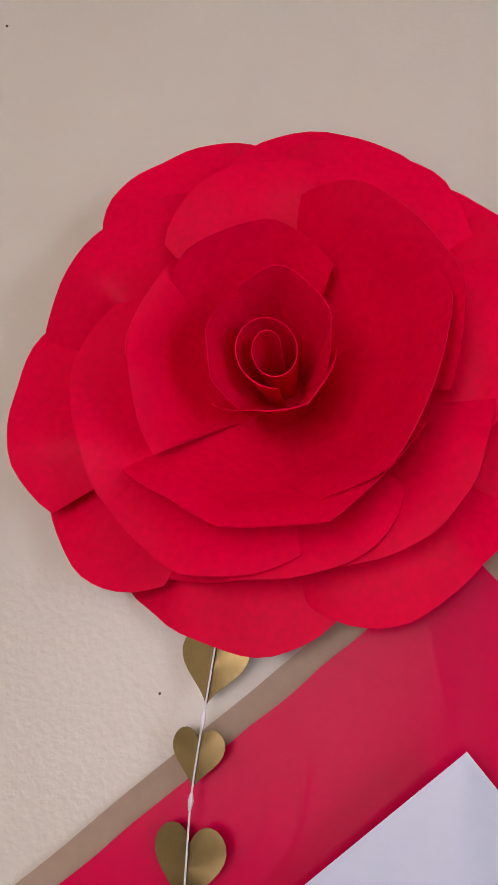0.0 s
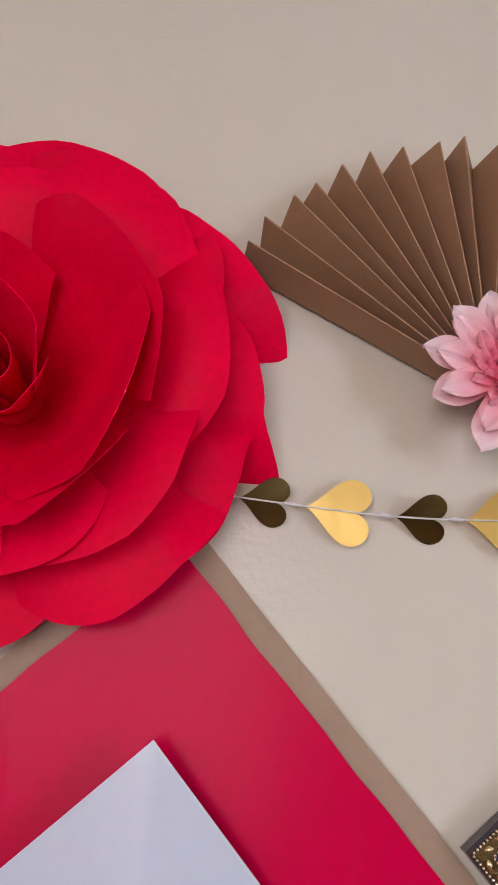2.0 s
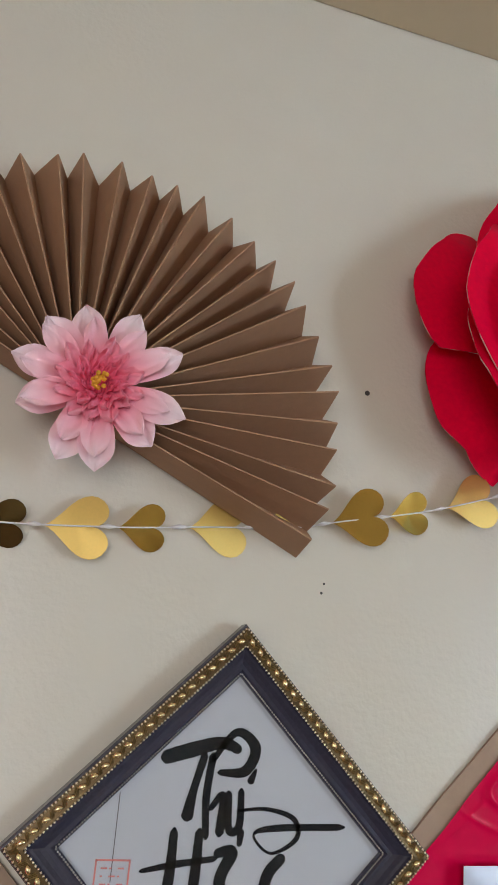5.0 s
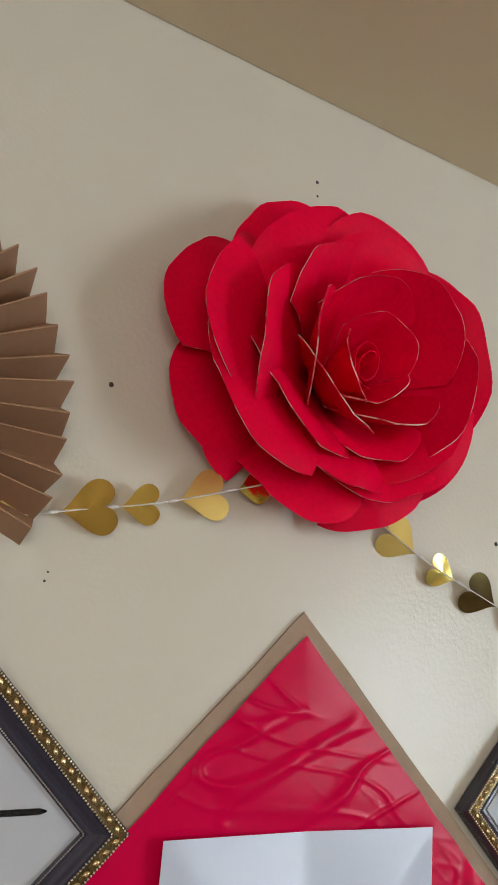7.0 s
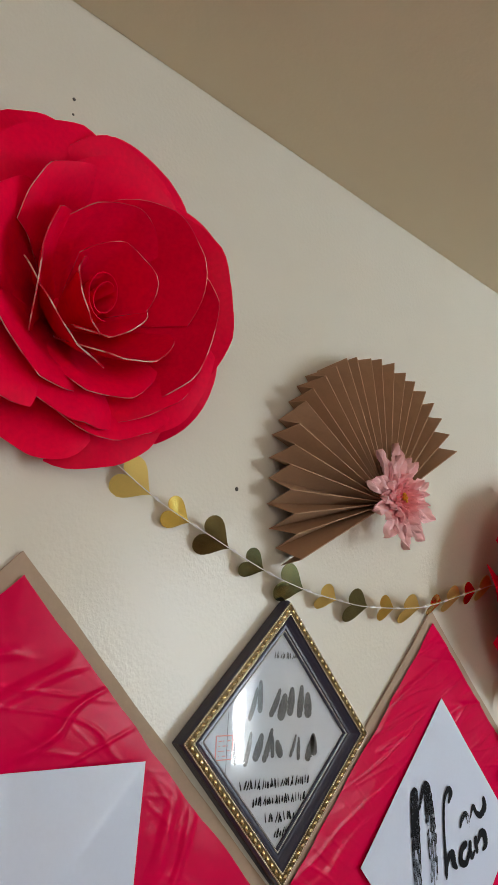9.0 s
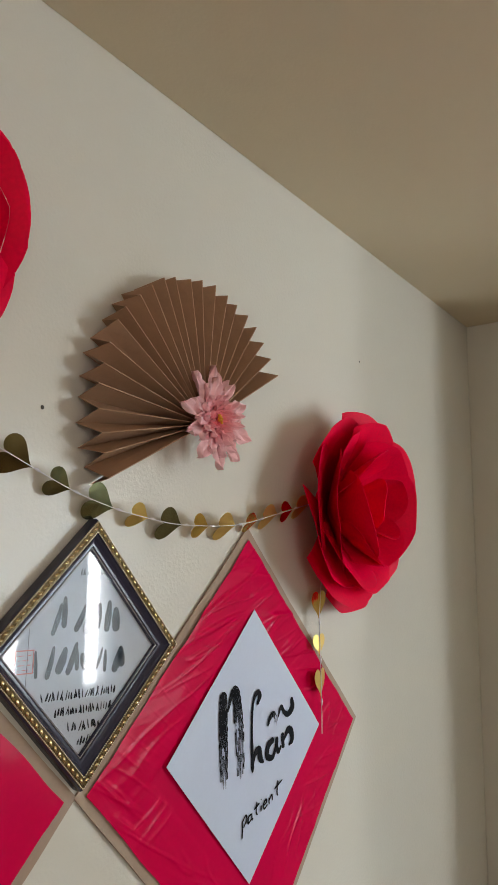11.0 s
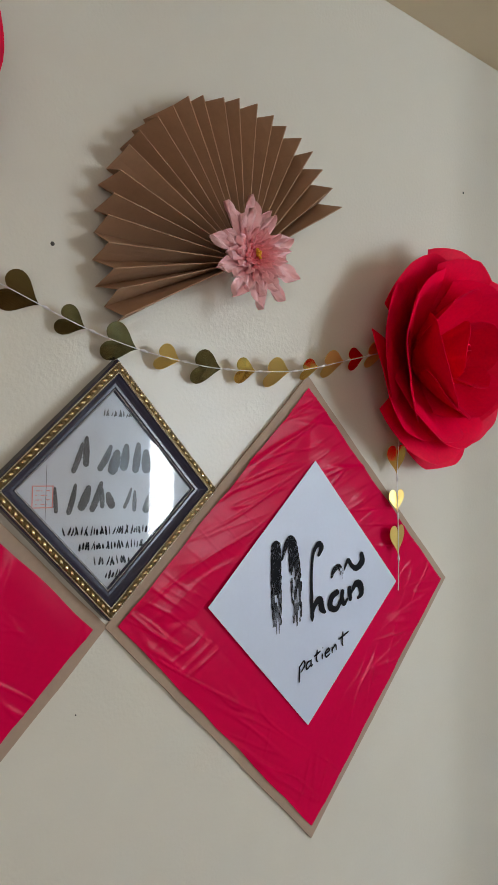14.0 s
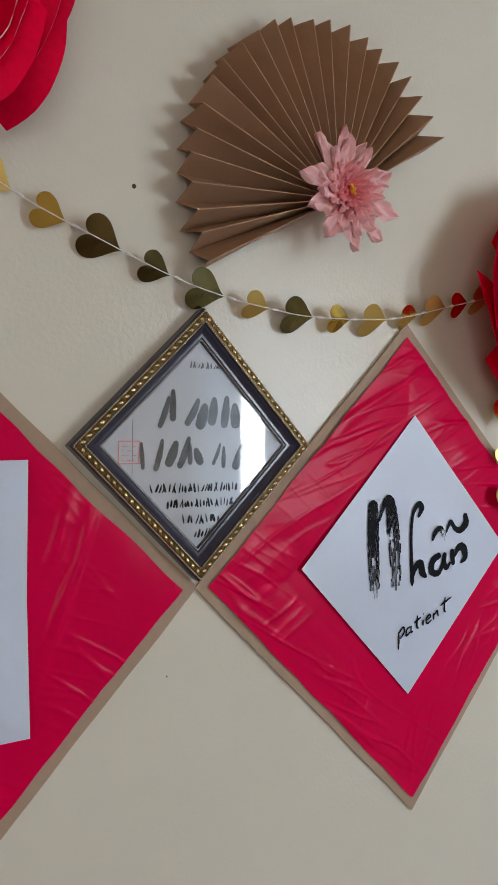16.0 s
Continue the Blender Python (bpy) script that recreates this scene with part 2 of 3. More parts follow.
def stepped_wall():
    """The forward part of the wall, with its soft plastered arris; its unseen depth blocks window light."""
    bm = bmesh.new()
    box(bm, X_NOOK, X_RIGHT - 0.001, -NOOK, -0.001, 0.001, CEIL - 0.001)
    edge = [e for e in bm.edges if all(abs(v.co.x - X_NOOK) < 1e-4 and abs(v.co.y + NOOK) < 1e-4 for v in e.verts)]
    bmesh.ops.bevel(bm, geom=edge, offset=0.012, segments=4, affect="EDGES")
    return tagged(part("wall_step", bm, WALL), "cream painted wall that steps forward at the corner", "wall", kind="structure")


stepped_wall()


def wall_with_window():
    bm = bmesh.new()
    y0, y1, z1 = Y_BACK - 0.12, Y_BACK, CEIL - 0.001
    for x0, x1 in ((X_LEFT, FILL_X0), (FILL_X1, WIN_X0), (WIN_X1, X_RIGHT)):
        box(bm, x0, x1, y0, y1, 0.001, z1)
    for x0, x1 in ((FILL_X0, FILL_X1), (WIN_X0, WIN_X1)):
        box(bm, x0, x1, y0, y1, 0.001, WIN_Z0)
        box(bm, x0, x1, y0, y1, WIN_Z1, z1)
    return tagged(part("wall_south", bm, WALL), "cream painted back wall with a window opening and one added for fill", "wall", kind="structure")


wall_with_window()


def window(name, wx0, wx1):
    w = tagged(new(name), "white framed window with daylight behind it, the left one added for fill", "window", kind="structure")
    mid = (wx0 + wx1) / 2
    for part_name, x0, x1, z0, z1 in (("window_frame", wx0, wx0 + 0.05, WIN_Z0, WIN_Z1), ("window_frame", wx1 - 0.05, wx1, WIN_Z0, WIN_Z1),
                                      ("window_frame", wx0 + 0.05, wx1 - 0.05, WIN_Z0, WIN_Z0 + 0.05), ("window_frame", wx0 + 0.05, wx1 - 0.05, WIN_Z1 - 0.05, WIN_Z1),
                                      ("mullion", mid - 0.025, mid + 0.025, WIN_Z0 + 0.05, WIN_Z1 - 0.05)):
        bm = bmesh.new()
        box(bm, x0, x1, Y_BACK - 0.07, Y_BACK - 0.02, z0, z1)
        part(part_name, bm, TRIM, w)
    bm = bmesh.new()
    box(bm, wx0 - 0.05, wx1 + 0.05, Y_BACK + 0.001, Y_BACK + 0.04, WIN_Z0 - 0.03, WIN_Z0)
    part("window_sill", bm, TRIM, w)


def curtains():
    for x0, x1 in ((WIN_X0 - 0.14, 1.77), (1.93, 2.40), (2.58, WIN_X1 + 0.14)):
        bm = bmesh.new()
        sheet(bm, lambda u, v: (x0 + (x1 - x0) * u, Y_BACK + 0.07 + 0.016 * math.sin(u * 40) + 0.006 * math.sin(u * 17 + v), 0.25 + 2.085 * v), 60, 6)
        c = part("sheer_curtain", bm, SHEER, None, smooth=True)
        tagged(c, "pale blue-grey sheer curtain hanging beside the window", "curtain", "sheer curtains")
    bm = bmesh.new()
    tube(bm, [(WIN_X0 - 0.25, Y_BACK + 0.07, 2.345), (WIN_X1 + 0.25, Y_BACK + 0.07, 2.345)], 0.009, 8)
    tagged(part("curtain_rod", bm, TRIM), "white metal curtain rod above the window", "curtain rod")


window("window_1", WIN_X0, WIN_X1)
# frame round the added fill opening, out of view
window("added_fill_window", FILL_X0, FILL_X1)
curtains()


# ---- cardboard diamonds ----
def diamond(cx, cz, half, border, seed, flow, label, under=lambda a, b: max(abs(a), abs(b)) / 0.66, lean=(0.0, 0.0, 0.0)):
    """A square board hung on its corner: cardboard, a wrinkled red film over it."""
    ob = empty("diamond_board", pose(cx, 0, cz), label, "wall decoration", "diamond boards on the wall")
    s = half / math.sqrt(2)
    turn = Matrix.Rotation(radians(45), 4, "Y")

    def set_askew(bm):
        """A board cut by eye: its diagonals lean and its side corners sit a little high."""
        bm.transform(turn)
        for v in bm.verts:
            x, z = v.co.x, v.co.z
            v.co.x, v.co.z = x + lean[0] * z, z + lean[1] * x + lean[2] * abs(x)

    bm = bmesh.new()

    def board(u, v):
        x, z = (2 * u - 1) * s, (2 * v - 1) * s
        ux = 0.0015 * noise.noise((z * 14, seed, 1.3)) * abs(2 * u - 1) ** 6
        uz = 0.0015 * noise.noise((x * 14, seed, 7.7)) * abs(2 * v - 1) ** 6
        lift = 0.003 * max(0, noise.noise((x * 3, z * 3, seed + 4)))
        return (x + ux, -0.0042 - lift * max(abs(2 * u - 1), abs(2 * v - 1)) ** 4, z + uz)

    sheet(bm, board, 40, 40, 0.003)
    set_askew(bm)
    part("cardboard_backing", bm, CARD, ob, "brown cardboard edge")
    si = s - border
    bm = bmesh.new()

    def film(u, v):
        a, b = 2 * u - 1, 2 * v - 1
        x, z = a * si, b * si
        rim = max(abs(a), abs(b))
        wob_x = 0.0022 * noise.noise((z * 22, seed + 2.0, 0.5)) * abs(a) ** 8
        wob_z = 0.0022 * noise.noise((x * 22, seed + 5.0, 0.5)) * abs(b) ** 8
        h = 0.0
        for k, (ang, fx, fz, amp, ca0, cb0) in enumerate(flow):
            here = min(1.0, max(0.0, 1.5 - math.hypot(a - ca0, b - cb0) / 0.95))
            ca, sa = math.cos(radians(ang)), math.sin(radians(ang))
            p, q = x * ca + z * sa, -x * sa + z * ca
            warp = 0.7 * noise.noise((x * 6, z * 6, seed + k))
            w = noise.noise((p * fx + warp, q * fz + warp, seed + 3.1 * k))
            crease = math.exp(-(w / 0.055) ** 2)
            swell = 0.5 + noise.noise((p * fx * 0.5, q * fz * 0.6, seed + 20 + k))
            where = max(0.0, 0.45 + 1.1 * noise.noise((x * 5 + k, z * 5, seed + 9)))
            h += here * amp * (1.1 * crease * where + 0.45 * swell)
        calm = (1 - 0.6 * rim ** 12) * min(1.0, max(0.05, 0.05 + 4 * (under(a, b) - 1)))
        h = min(h, 0.0075)
        return (x + wob_x, -0.0062 - 0.0030 * max(0.0, noise.noise((x * 3, z * 3, seed + 4))) * rim ** 4 - max(0.0, h) * calm, z + wob_z)

    sheet(bm, film, 240, 240)
    set_askew(bm)
    part("red_film_cover", bm, FOIL_RED, ob, "glossy wrinkled red plastic film", smooth=True)
    return ob


diamond(-1.064, 1.415, 0.372, 0.0180, 3.0, ((-42, 2.5, 12, 0.0012, 0, 0), (-47, 3, 20, 0.0006, 0, 0)), "kraft-edged cardboard diamond covered in smooth red plastic film")
diamond(-0.3545, 1.412, 0.364, 0.0160, 11.0, ((108, 3, 24, 0.0042, 1, 1), (62, 4, 26, 0.0042, -1, 1), (30, 5, 30, 0.0026, -0.6, 0.9), (50, 4, 30, 0.0040, 1, -1), (75, 4, 34, 0.0036, -1, -1), (0, 7, 44, 0.0018, 0.8, 0.8), (20, 6, 48, 0.0020, 1, -0.6)), "kraft-edged cardboard diamond covered in crumpled red plastic film", lambda a, b: (abs(a) + abs(b)) / 0.92)
diamond(0.374, 1.389, 0.368, 0.0135, 23.0, ((6, 2.5, 30, 0.0050, 0, -1), (14, 3, 44, 0.0026, -0.6, -1), (72, 3, 30, 0.0050, -1, 0.2), (58, 4, 44, 0.0028, -1, 0.4), (112, 3, 28, 0.0044, 1, 0), (40, 3, 28, 0.0042, 0.2, 1), (64, 5, 52, 0.0018, 0.4, 0.9)), "kraft-edged cardboard diamond covered in pleated red plastic film", lean=(-0.035, -0.016, 0.046))


# ---- sheets of paper with brush writing ----
def folded_sheet(cx, cz, side, turn_deg, fold, label):
    """A square sheet with its old fold lines; fold(x, z) gives its lift from the board."""
    ob = empty("paper_sheet", pose(cx, -0.0092, cz), label, "paper sheet", "paper sheets on the boards")
    bm = bmesh.new()
    h, c, s = side / 2, math.cos(radians(turn_deg)), math.sin(radians(turn_deg))

    def at(u, v):
        a, b = (2 * u - 1) * h, (2 * v - 1) * h
        x, z = a * c - b * s, a * s + b * c
        wave = 0.0006 * noise.noise((x * 9, z * 9, cx * 5))
        return (x, -fold(x, z) - wave, z)

    sheet(bm, at, 48, 48, 0.0004)
    me = part("sheet", bm, PAPER, ob, smooth=True).data
    for f in me.polygons[len(me.polygons) - 192:]:
        f.use_smooth = False
    return ob


def fold_vertical(x, z):
    return 0.030 * max(0.0, 1 - abs(x) / 0.21)


def fold_valley(x, z):
    return 0.0030 * abs(x) / 0.21


def fold_cross(x, z):
    return 0.019 * max(0.0, 1 - abs(abs(x) - abs(z)) / 0.15) * max(0.0, 1 - 0.55 * max(abs(x), abs(z)) / 0.15)


def brush(bm, points, width, height, ragged=0.12, dry=0.0, seed=0):
    """A flat brush stroke through a few (x, z) points; width along it from a list, ragged at the rims; height(x, z) is the paper's lift."""
    line = spline([(x, 0, z) for x, z in points], 10)
    n = len(line)
    lanes = 9 if dry else 1
    for lane in range(lanes):
        lo, hi = -1 + 2 * lane / lanes, -1 + 2 * (lane + 1) / lanes
        stop = n if not dry else max(4, int(n * (1 - dry * abs(noise.noise((lane * 3.7, seed, 0.2))) * 1.8)))
        prev = None
        for k in range(stop):
            p = line[k]
            d = (line[min(k + 1, n - 1)] - line[max(k - 1, 0)]).normalized()
            side = Vector((-d.z, 0, d.x))
            t = k / (n - 1) * (len(width) - 1)
            i = min(int(t), len(width) - 2)
            w = (width[i] + (width[i + 1] - width[i]) * (t - i)) / 2
            left = min((p - line[0]).length, (p - line[-1]).length) / max(w, 1e-5)
            w *= 0.25 + 0.75 * math.sqrt(max(0.0, 1 - (1 - min(1.0, left)) ** 2))
            r0 = 1 + ragged * noise.noise((k * 0.9, seed, lane))
            r1 = 1 + ragged * noise.noise((k * 0.9, seed + 5, lane))
            gap = 0.0 if not dry else 0.10 * max(0.0, k / n - 0.45)
            row = []
            for f in (lo * r0 + gap * (lane > 0), hi * r1 - gap * (lane < lanes - 1)):
                q = p + side * (w * f)
                row.append(bm.verts.new((q.x, -height(q.x, q.z) - 0.0012, q.z)))
            skip = dry and k > n * 0.62 and noise.noise((k * 0.30, lane * 2.1, seed + 1.0)) > 0.18
            if prev and not skip:
                bm.faces.new((prev[0], prev[1], row[1], row[0]))
            prev = row


sheet_a = folded_sheet(-1.062, 1.420, 0.298, 45, fold_vertical, "white square paper with a vertical crease and black brush writing")
bm = bmesh.new()
brush(bm, [(-0.075, 0.088), (-0.03, 0.105), (0.0, 0.112), (0.022, 0.108)], [0.012, 0.022, 0.026, 0.008], fold_vertical, 0.25, 0.25, 4)
part("brush_writing", bm, INK, sheet_a, "black brush stroke")

sheet_b = folded_sheet(-0.349, 1.428, 0.296, 0, fold_cross, "white square paper with diagonal creases and black brush writing")
bm = bmesh.new()
brush(bm, [(0.03, -0.075), (0.07, -0.072), (0.095, -0.05), (0.103, -0.025)], [0.010, 0.022, 0.016, 0.003], fold_cross, 0.2, 0, 8)
part("brush_writing", bm, INK, sheet_b, "black brush stroke")

sheet_c = folded_sheet(0.3735, 1.4145, 0.295, 44.1, fold_valley, "white square paper with a brush-written Vietnamese word and the word patient")
LETTERS = {
    "letter_n_large": (INK, [([(-0.074, 0.088), (-0.073, 0.05), (-0.071, 0.00), (-0.067, -0.060)], [0.018, 0.022, 0.022, 0.016], 0.12),
                             ([(-0.062, 0.056), (-0.052, 0.080), (-0.041, 0.084), (-0.034, 0.05), (-0.028, 0.005), (-0.024, -0.054)], [0.004, 0.010, 0.018, 0.024, 0.024, 0.018], 0.08)]),
    "letter_h": (INK, [([(0.020, 0.056), (0.028, 0.070), (0.020, 0.076), (0.008, 0.060), (0.005, 0.02), (0.009, -0.046)], [0.005, 0.011, 0.009, 0.006, 0.006, 0.009], 0.0),
                       ([(0.006, -0.040), (0.016, -0.018), (0.027, -0.014), (0.032, -0.028), (0.042, -0.036)], [0.004, 0.010, 0.013, 0.013, 0.004], 0.0)]),
    "letter_a": (INK, [([(0.074, -0.004), (0.056, -0.012), (0.053, -0.028), (0.070, -0.032), (0.082, -0.014)], [0.010, 0.012, 0.012, 0.009, 0.006], 0.0),
                       ([(0.084, -0.002), (0.082, -0.016), (0.088, -0.026), (0.098, -0.018)], [0.009, 0.010, 0.009, 0.004], 0.0)]),
    "letter_n": (INK, [([(0.101, 0.002), (0.102, -0.010), (0.105, -0.024)], [0.009, 0.010, 0.008], 0.0),
                       ([(0.105, -0.012), (0.118, 0.003), (0.130, 0.000), (0.133, -0.014), (0.122, -0.022)], [0.004, 0.012, 0.014, 0.012, 0.004], 0.0)]),
    "circumflex_accent": (INK, [([(0.054, 0.018), (0.060, 0.030), (0.072, 0.036), (0.080, 0.026), (0.083, 0.014)], [0.004, 0.009, 0.009, 0.009, 0.004], 0.35)]),
    "tilde_accent": (INK, [([(0.086, 0.028), (0.096, 0.044), (0.107, 0.034), (0.120, 0.030), (0.134, 0.040), (0.131, 0.056)], [0.003, 0.008, 0.008, 0.011, 0.014, 0.008], 0.0)]),
}
for name, (mat, strokes) in LETTERS.items():
    bm = bmesh.new()
    for k, (pts, wid, dry) in enumerate(strokes):
        pts = [(x * (0.92 if x > 0 else 1.0) - 0.007, z) for x, z in pts]
        brush(bm, pts, wid, fold_valley, 0.2, dry, len(name) + k * 3)
    part(name, bm, mat, sheet_c)
SMALL_WORD = {
    "letter_p": [[(0, 0.6), (0.02, 0), (0.0, -0.6)], [(0.02, 0.5), (0.35, 0.75), (0.45, 0.4), (0.1, 0.05)]],
    "letter_a": [[(0.95, 0.5), (0.65, 0.45), (0.62, 0.05), (0.95, 0.15)], [(1.0, 0.55), (1.0, 0.1), (1.15, 0.1)]],
    "letter_t": [[(1.5, 1.0), (1.45, 0.3), (1.6, 0.05)], [(1.22, 0.62), (1.8, 0.75)]],
    "letter_i": [[(1.95, 0.5), (1.95, 0.05)], [(1.96, 0.85), (2.0, 0.9)]],
    "letter_e": [[(2.2, 0.3), (2.55, 0.4), (2.45, 0.6), (2.2, 0.4), (2.3, 0.05), (2.65, 0.15)]],
    "letter_n": [[(2.8, 0.55), (2.82, 0.05)], [(2.84, 0.35), (3.1, 0.55), (3.2, 0.1)]],
    "letter_t.001": [[(3.75, 1.25), (3.7, 0.4), (3.8, 0.1)], [(3.35, 0.8), (4.3, 0.98)]],
}
for name, strokes in SMALL_WORD.items():
    bm = bmesh.new()
    for k, pts in enumerate(strokes):
        put = [(-0.026 + 0.0262 * x, -0.124 + 0.022 * z + 0.0068 * x) for x, z in pts]
        brush(bm, put, [0.0026, 0.0036, 0.0024], fold_valley, 0.15, 0, k)
    part(name, bm, INK, sheet_c)


# ---- picture frames ----
def flat(x, z):
    return 0.0


def picture_frame(cx, cz, half, label, lean=0.0):
    """A square frame on its corner: lacquered moulding, gilt rim with leaves and beads, glass, mat sheet."""
    ob = empty("picture_frame", pose(cx, 0, cz, 0, lean, 0), label, "picture frame", "gilt picture frames")
    side = half * math.sqrt(2)
    h = side / 2
    # profile: distance in from the outer rim, height off the wall
    body = [(0.0, 0.003), (0.0, 0.016), (0.0012, 0.0195), (0.0120, 0.0205), (0.0135, 0.0185), (0.0155, 0.0175), (0.0185, 0.0150), (0.0215, 0.0135),
            (0.0245, 0.0135), (0.0258, 0.0120), (0.0280, 0.0115), (0.0280, 0.003)]
    leaf_bm = bmesh.new()
    bmesh.ops.create_uvsphere(leaf_bm, u_segments=8, v_segments=5, radius=1)
    for v in leaf_bm.verts:
        v.co = Vector((v.co.x * 0.0037, v.co.y * 0.0021, v.co.z * 0.0023 * (1 - 0.35 * abs(v.co.x))))
    leaf_mesh = bpy.data.meshes.new("gilt_leaf")
    leaf_bm.to_mesh(leaf_mesh)
    leaf_bm.free()
    for f in leaf_mesh.polygons:
        f.use_smooth = True
    leaf_mesh.materials.append(GILT)
    for k in range(4):
        turn = Matrix.Rotation(radians(45 + 90 * k), 4, "Y")
        bm = bmesh.new()
        rows = [[bm.verts.new((sgn * (h - d), -y, h - d)) for d, y in body] for sgn in (-1, 1)]
        m = len(body)
        for i in range(m):
            j = (i + 1) % m
            bm.faces.new((rows[0][i], rows[0][j], rows[1][j], rows[1][i]))
        bm.transform(turn)
        rail = part("moulding", bm, LACQUER, ob, "black plum lacquered moulding")
        # gilt strip under the leaves
        bm = bmesh.new()
        strip = [(0.0016, 0.0196), (0.0024, 0.0207), (0.0112, 0.0215), (0.0120, 0.0206)]
        rows = [[bm.verts.new((sgn * (h - d), -y, h - d)) for d, y in strip] for sgn in (-1, 1)]
        for i in range(3):
            bm.faces.new((rows[0][i], rows[0][i + 1], rows[1][i + 1], rows[1][i]))
        bm.transform(turn)
        part("gilt_ground", bm, OLD_GILT, rail)
        n = 21
        pitch = (side - 0.016) / n
        # fine gilt cords between the leaves and bead rows along both rims
        bm = bmesh.new()
        for i in range(n + 1):
            x = -h + 0.008 + pitch * i
            for e in (-1, 0, 1):
                tube(bm, [(x + e * 0.0012 - 0.0012, -0.0212, h - 0.0095), (x + e * 0.0012, -0.0222, h - 0.0068), (x + e * 0.0012 + 0.0012, -0.0212, h - 0.0040)], 0.00042, 4)
        bm.transform(turn)
        tagged(part("gilt_cording", bm, CORD, rail), kind="stuff")
        for name, d, y, r, step, mat in (("outer_beading", 0.0024, 0.0209, 0.0011, 0.0029, BEAD), ("inner_beading", 0.0118, 0.0211, 0.0011, 0.0029, BEAD),
                                         ("sight_beading", 0.0266, 0.0122, 0.0008, 0.0022, SILVER)):
            bm = bmesh.new()
            count = int((side - 2 * d) / step)
            for i in range(count):
                x = -h + d + (i + 0.5) * (side - 2 * d) / count
                bmesh.ops.create_icosphere(bm, subdivisions=1, radius=r, matrix=Matrix.Translation((x, -y, h - d)))
            bm.transform(turn)
            tagged(part(name, bm, mat, rail, smooth=True), kind="stuff")
        for i in range(n):
            leaf = new("gilt_leaf", leaf_mesh)
            leaf.parent = rail
            x = -h + 0.008 + pitch * (i + 0.5)
            leaf.matrix_local = turn @ Matrix.Translation((x, -0.0215, h - 0.0068)) @ Matrix.Rotation(radians(24), 4, "Y")
    o = h - 0.0275
    turn = Matrix.Rotation(radians(45), 4, "Y")
    bm = bmesh.new()
    box(bm, -o, o, -0.0068, -0.003, -o, o)
    bm.transform(turn)
    part("mat_sheet", bm, MAT_PAPER, ob, "pale grey-white paper under glass")
    bm = bmesh.new()
    box(bm, -o, o, -0.0108, -0.0098, -o, o)
    bm.transform(turn)
    part("glass", bm, GLASS, ob, "reflecting clear glass").visible_shadow = False
    return ob


def seal(parent, x, z, size):
    bm = bmesh.new()
    s = size / 2
    for x0, x1, z0, z1 in ((-s, s, s - 0.0012, s), (-s, s, -s, -s + 0.0012), (-s, -s + 0.0012, -s, s), (s - 0.0012, s, -s, s)):
        box(bm, x + x0, x + x1, -0.0074, -0.0069, z + z0, z + z1)
    for i in range(3):
        for j in range(4):
            xa = x - s * 0.65 + i * s * 0.48
            box(bm, xa, xa + s * (0.36 if (i + j) % 2 else 0.12), -0.0074, -0.0069, z - s * 0.7 + j * s * 0.4, z - s * 0.7 + j * s * 0.4 + 0.0010)
    part("red_seal", bm, SEAL, parent, "small square red stamp")


def on_mat(x, z):
    return 0.0062


frame_a = picture_frame(-0.689, 1.5825, 0.1625, "black and gilt square frame on its corner with brush calligraphy")
bm = bmesh.new()
for k, (pts, wid) in enumerate((
        ([(-0.056, 0.060), (-0.033, 0.067), (-0.010, 0.073), (0.006, 0.068)], [0.010, 0.011, 0.009, 0.007]),
        ([(-0.022, 0.066), (-0.029, 0.040), (-0.033, 0.018)], [0.006, 0.006, 0.010]),
        ([(-0.018, 0.058), (0.001, 0.081), (0.017, 0.071), (0.010, 0.054), (-0.012, 0.052)], [0.004, 0.006, 0.009, 0.008, 0.004]),
        ([(-0.016, 0.066), (-0.019, 0.035), (-0.017, 0.006)], [0.006, 0.006, 0.005]),
        ([(-0.016, 0.026), (-0.006, 0.036), (-0.007, 0.008)], [0.004, 0.006, 0.007]),
        ([(-0.002, 0.040), (0.000, 0.014), (0.008, 0.016), (0.008, 0.042)], [0.006, 0.006, 0.006, 0.005]),
        ([(0.019, 0.056), (0.014, 0.045)], [0.002, 0.007]),
        ([(0.010, 0.014), (0.009, 0.002)], [0.006, 0.004]),
        ([(0.005, 0.026), (0.028, 0.028), (0.051, 0.022), (0.054, 0.008), (0.034, -0.002), (0.020, 0.010), (0.037, 0.015), (0.094, 0.017)], [0.002, 0.003, 0.004, 0.004, 0.002, 0.002, 0.005, 0.005]),
        ([(-0.041, 0.014), (-0.042, -0.020), (-0.048, -0.056)], [0.006, 0.008, 0.008]),
        ([(-0.064, -0.015), (-0.037, -0.010), (-0.007, -0.006)], [0.003, 0.005, 0.004]),
        ([(-0.022, 0.014), (-0.023, -0.018), (-0.027, -0.054)], [0.006, 0.008, 0.008]),
        ([(-0.010, -0.003), (0.004, -0.002), (-0.004, -0.022), (0.008, -0.052)], [0.006, 0.009, 0.009, 0.006]),
        ([(0.045, -0.003), (0.032, -0.018), (0.030, -0.044), (0.046, -0.050)], [0.008, 0.009, 0.008, 0.005]))):
    brush(bm, pts, wid, on_mat, 0.1, 0, k)
part("brush_writing", bm, INK, frame_a, "black brush calligraphy")
bm = bmesh.new()
box(bm, -0.0838, -0.0832, -0.0072, -0.0069, -0.022, 0.036)
part("thin_rule", bm, GREY_INK, frame_a)
seal(frame_a, -0.083, -0.020, 0.025)

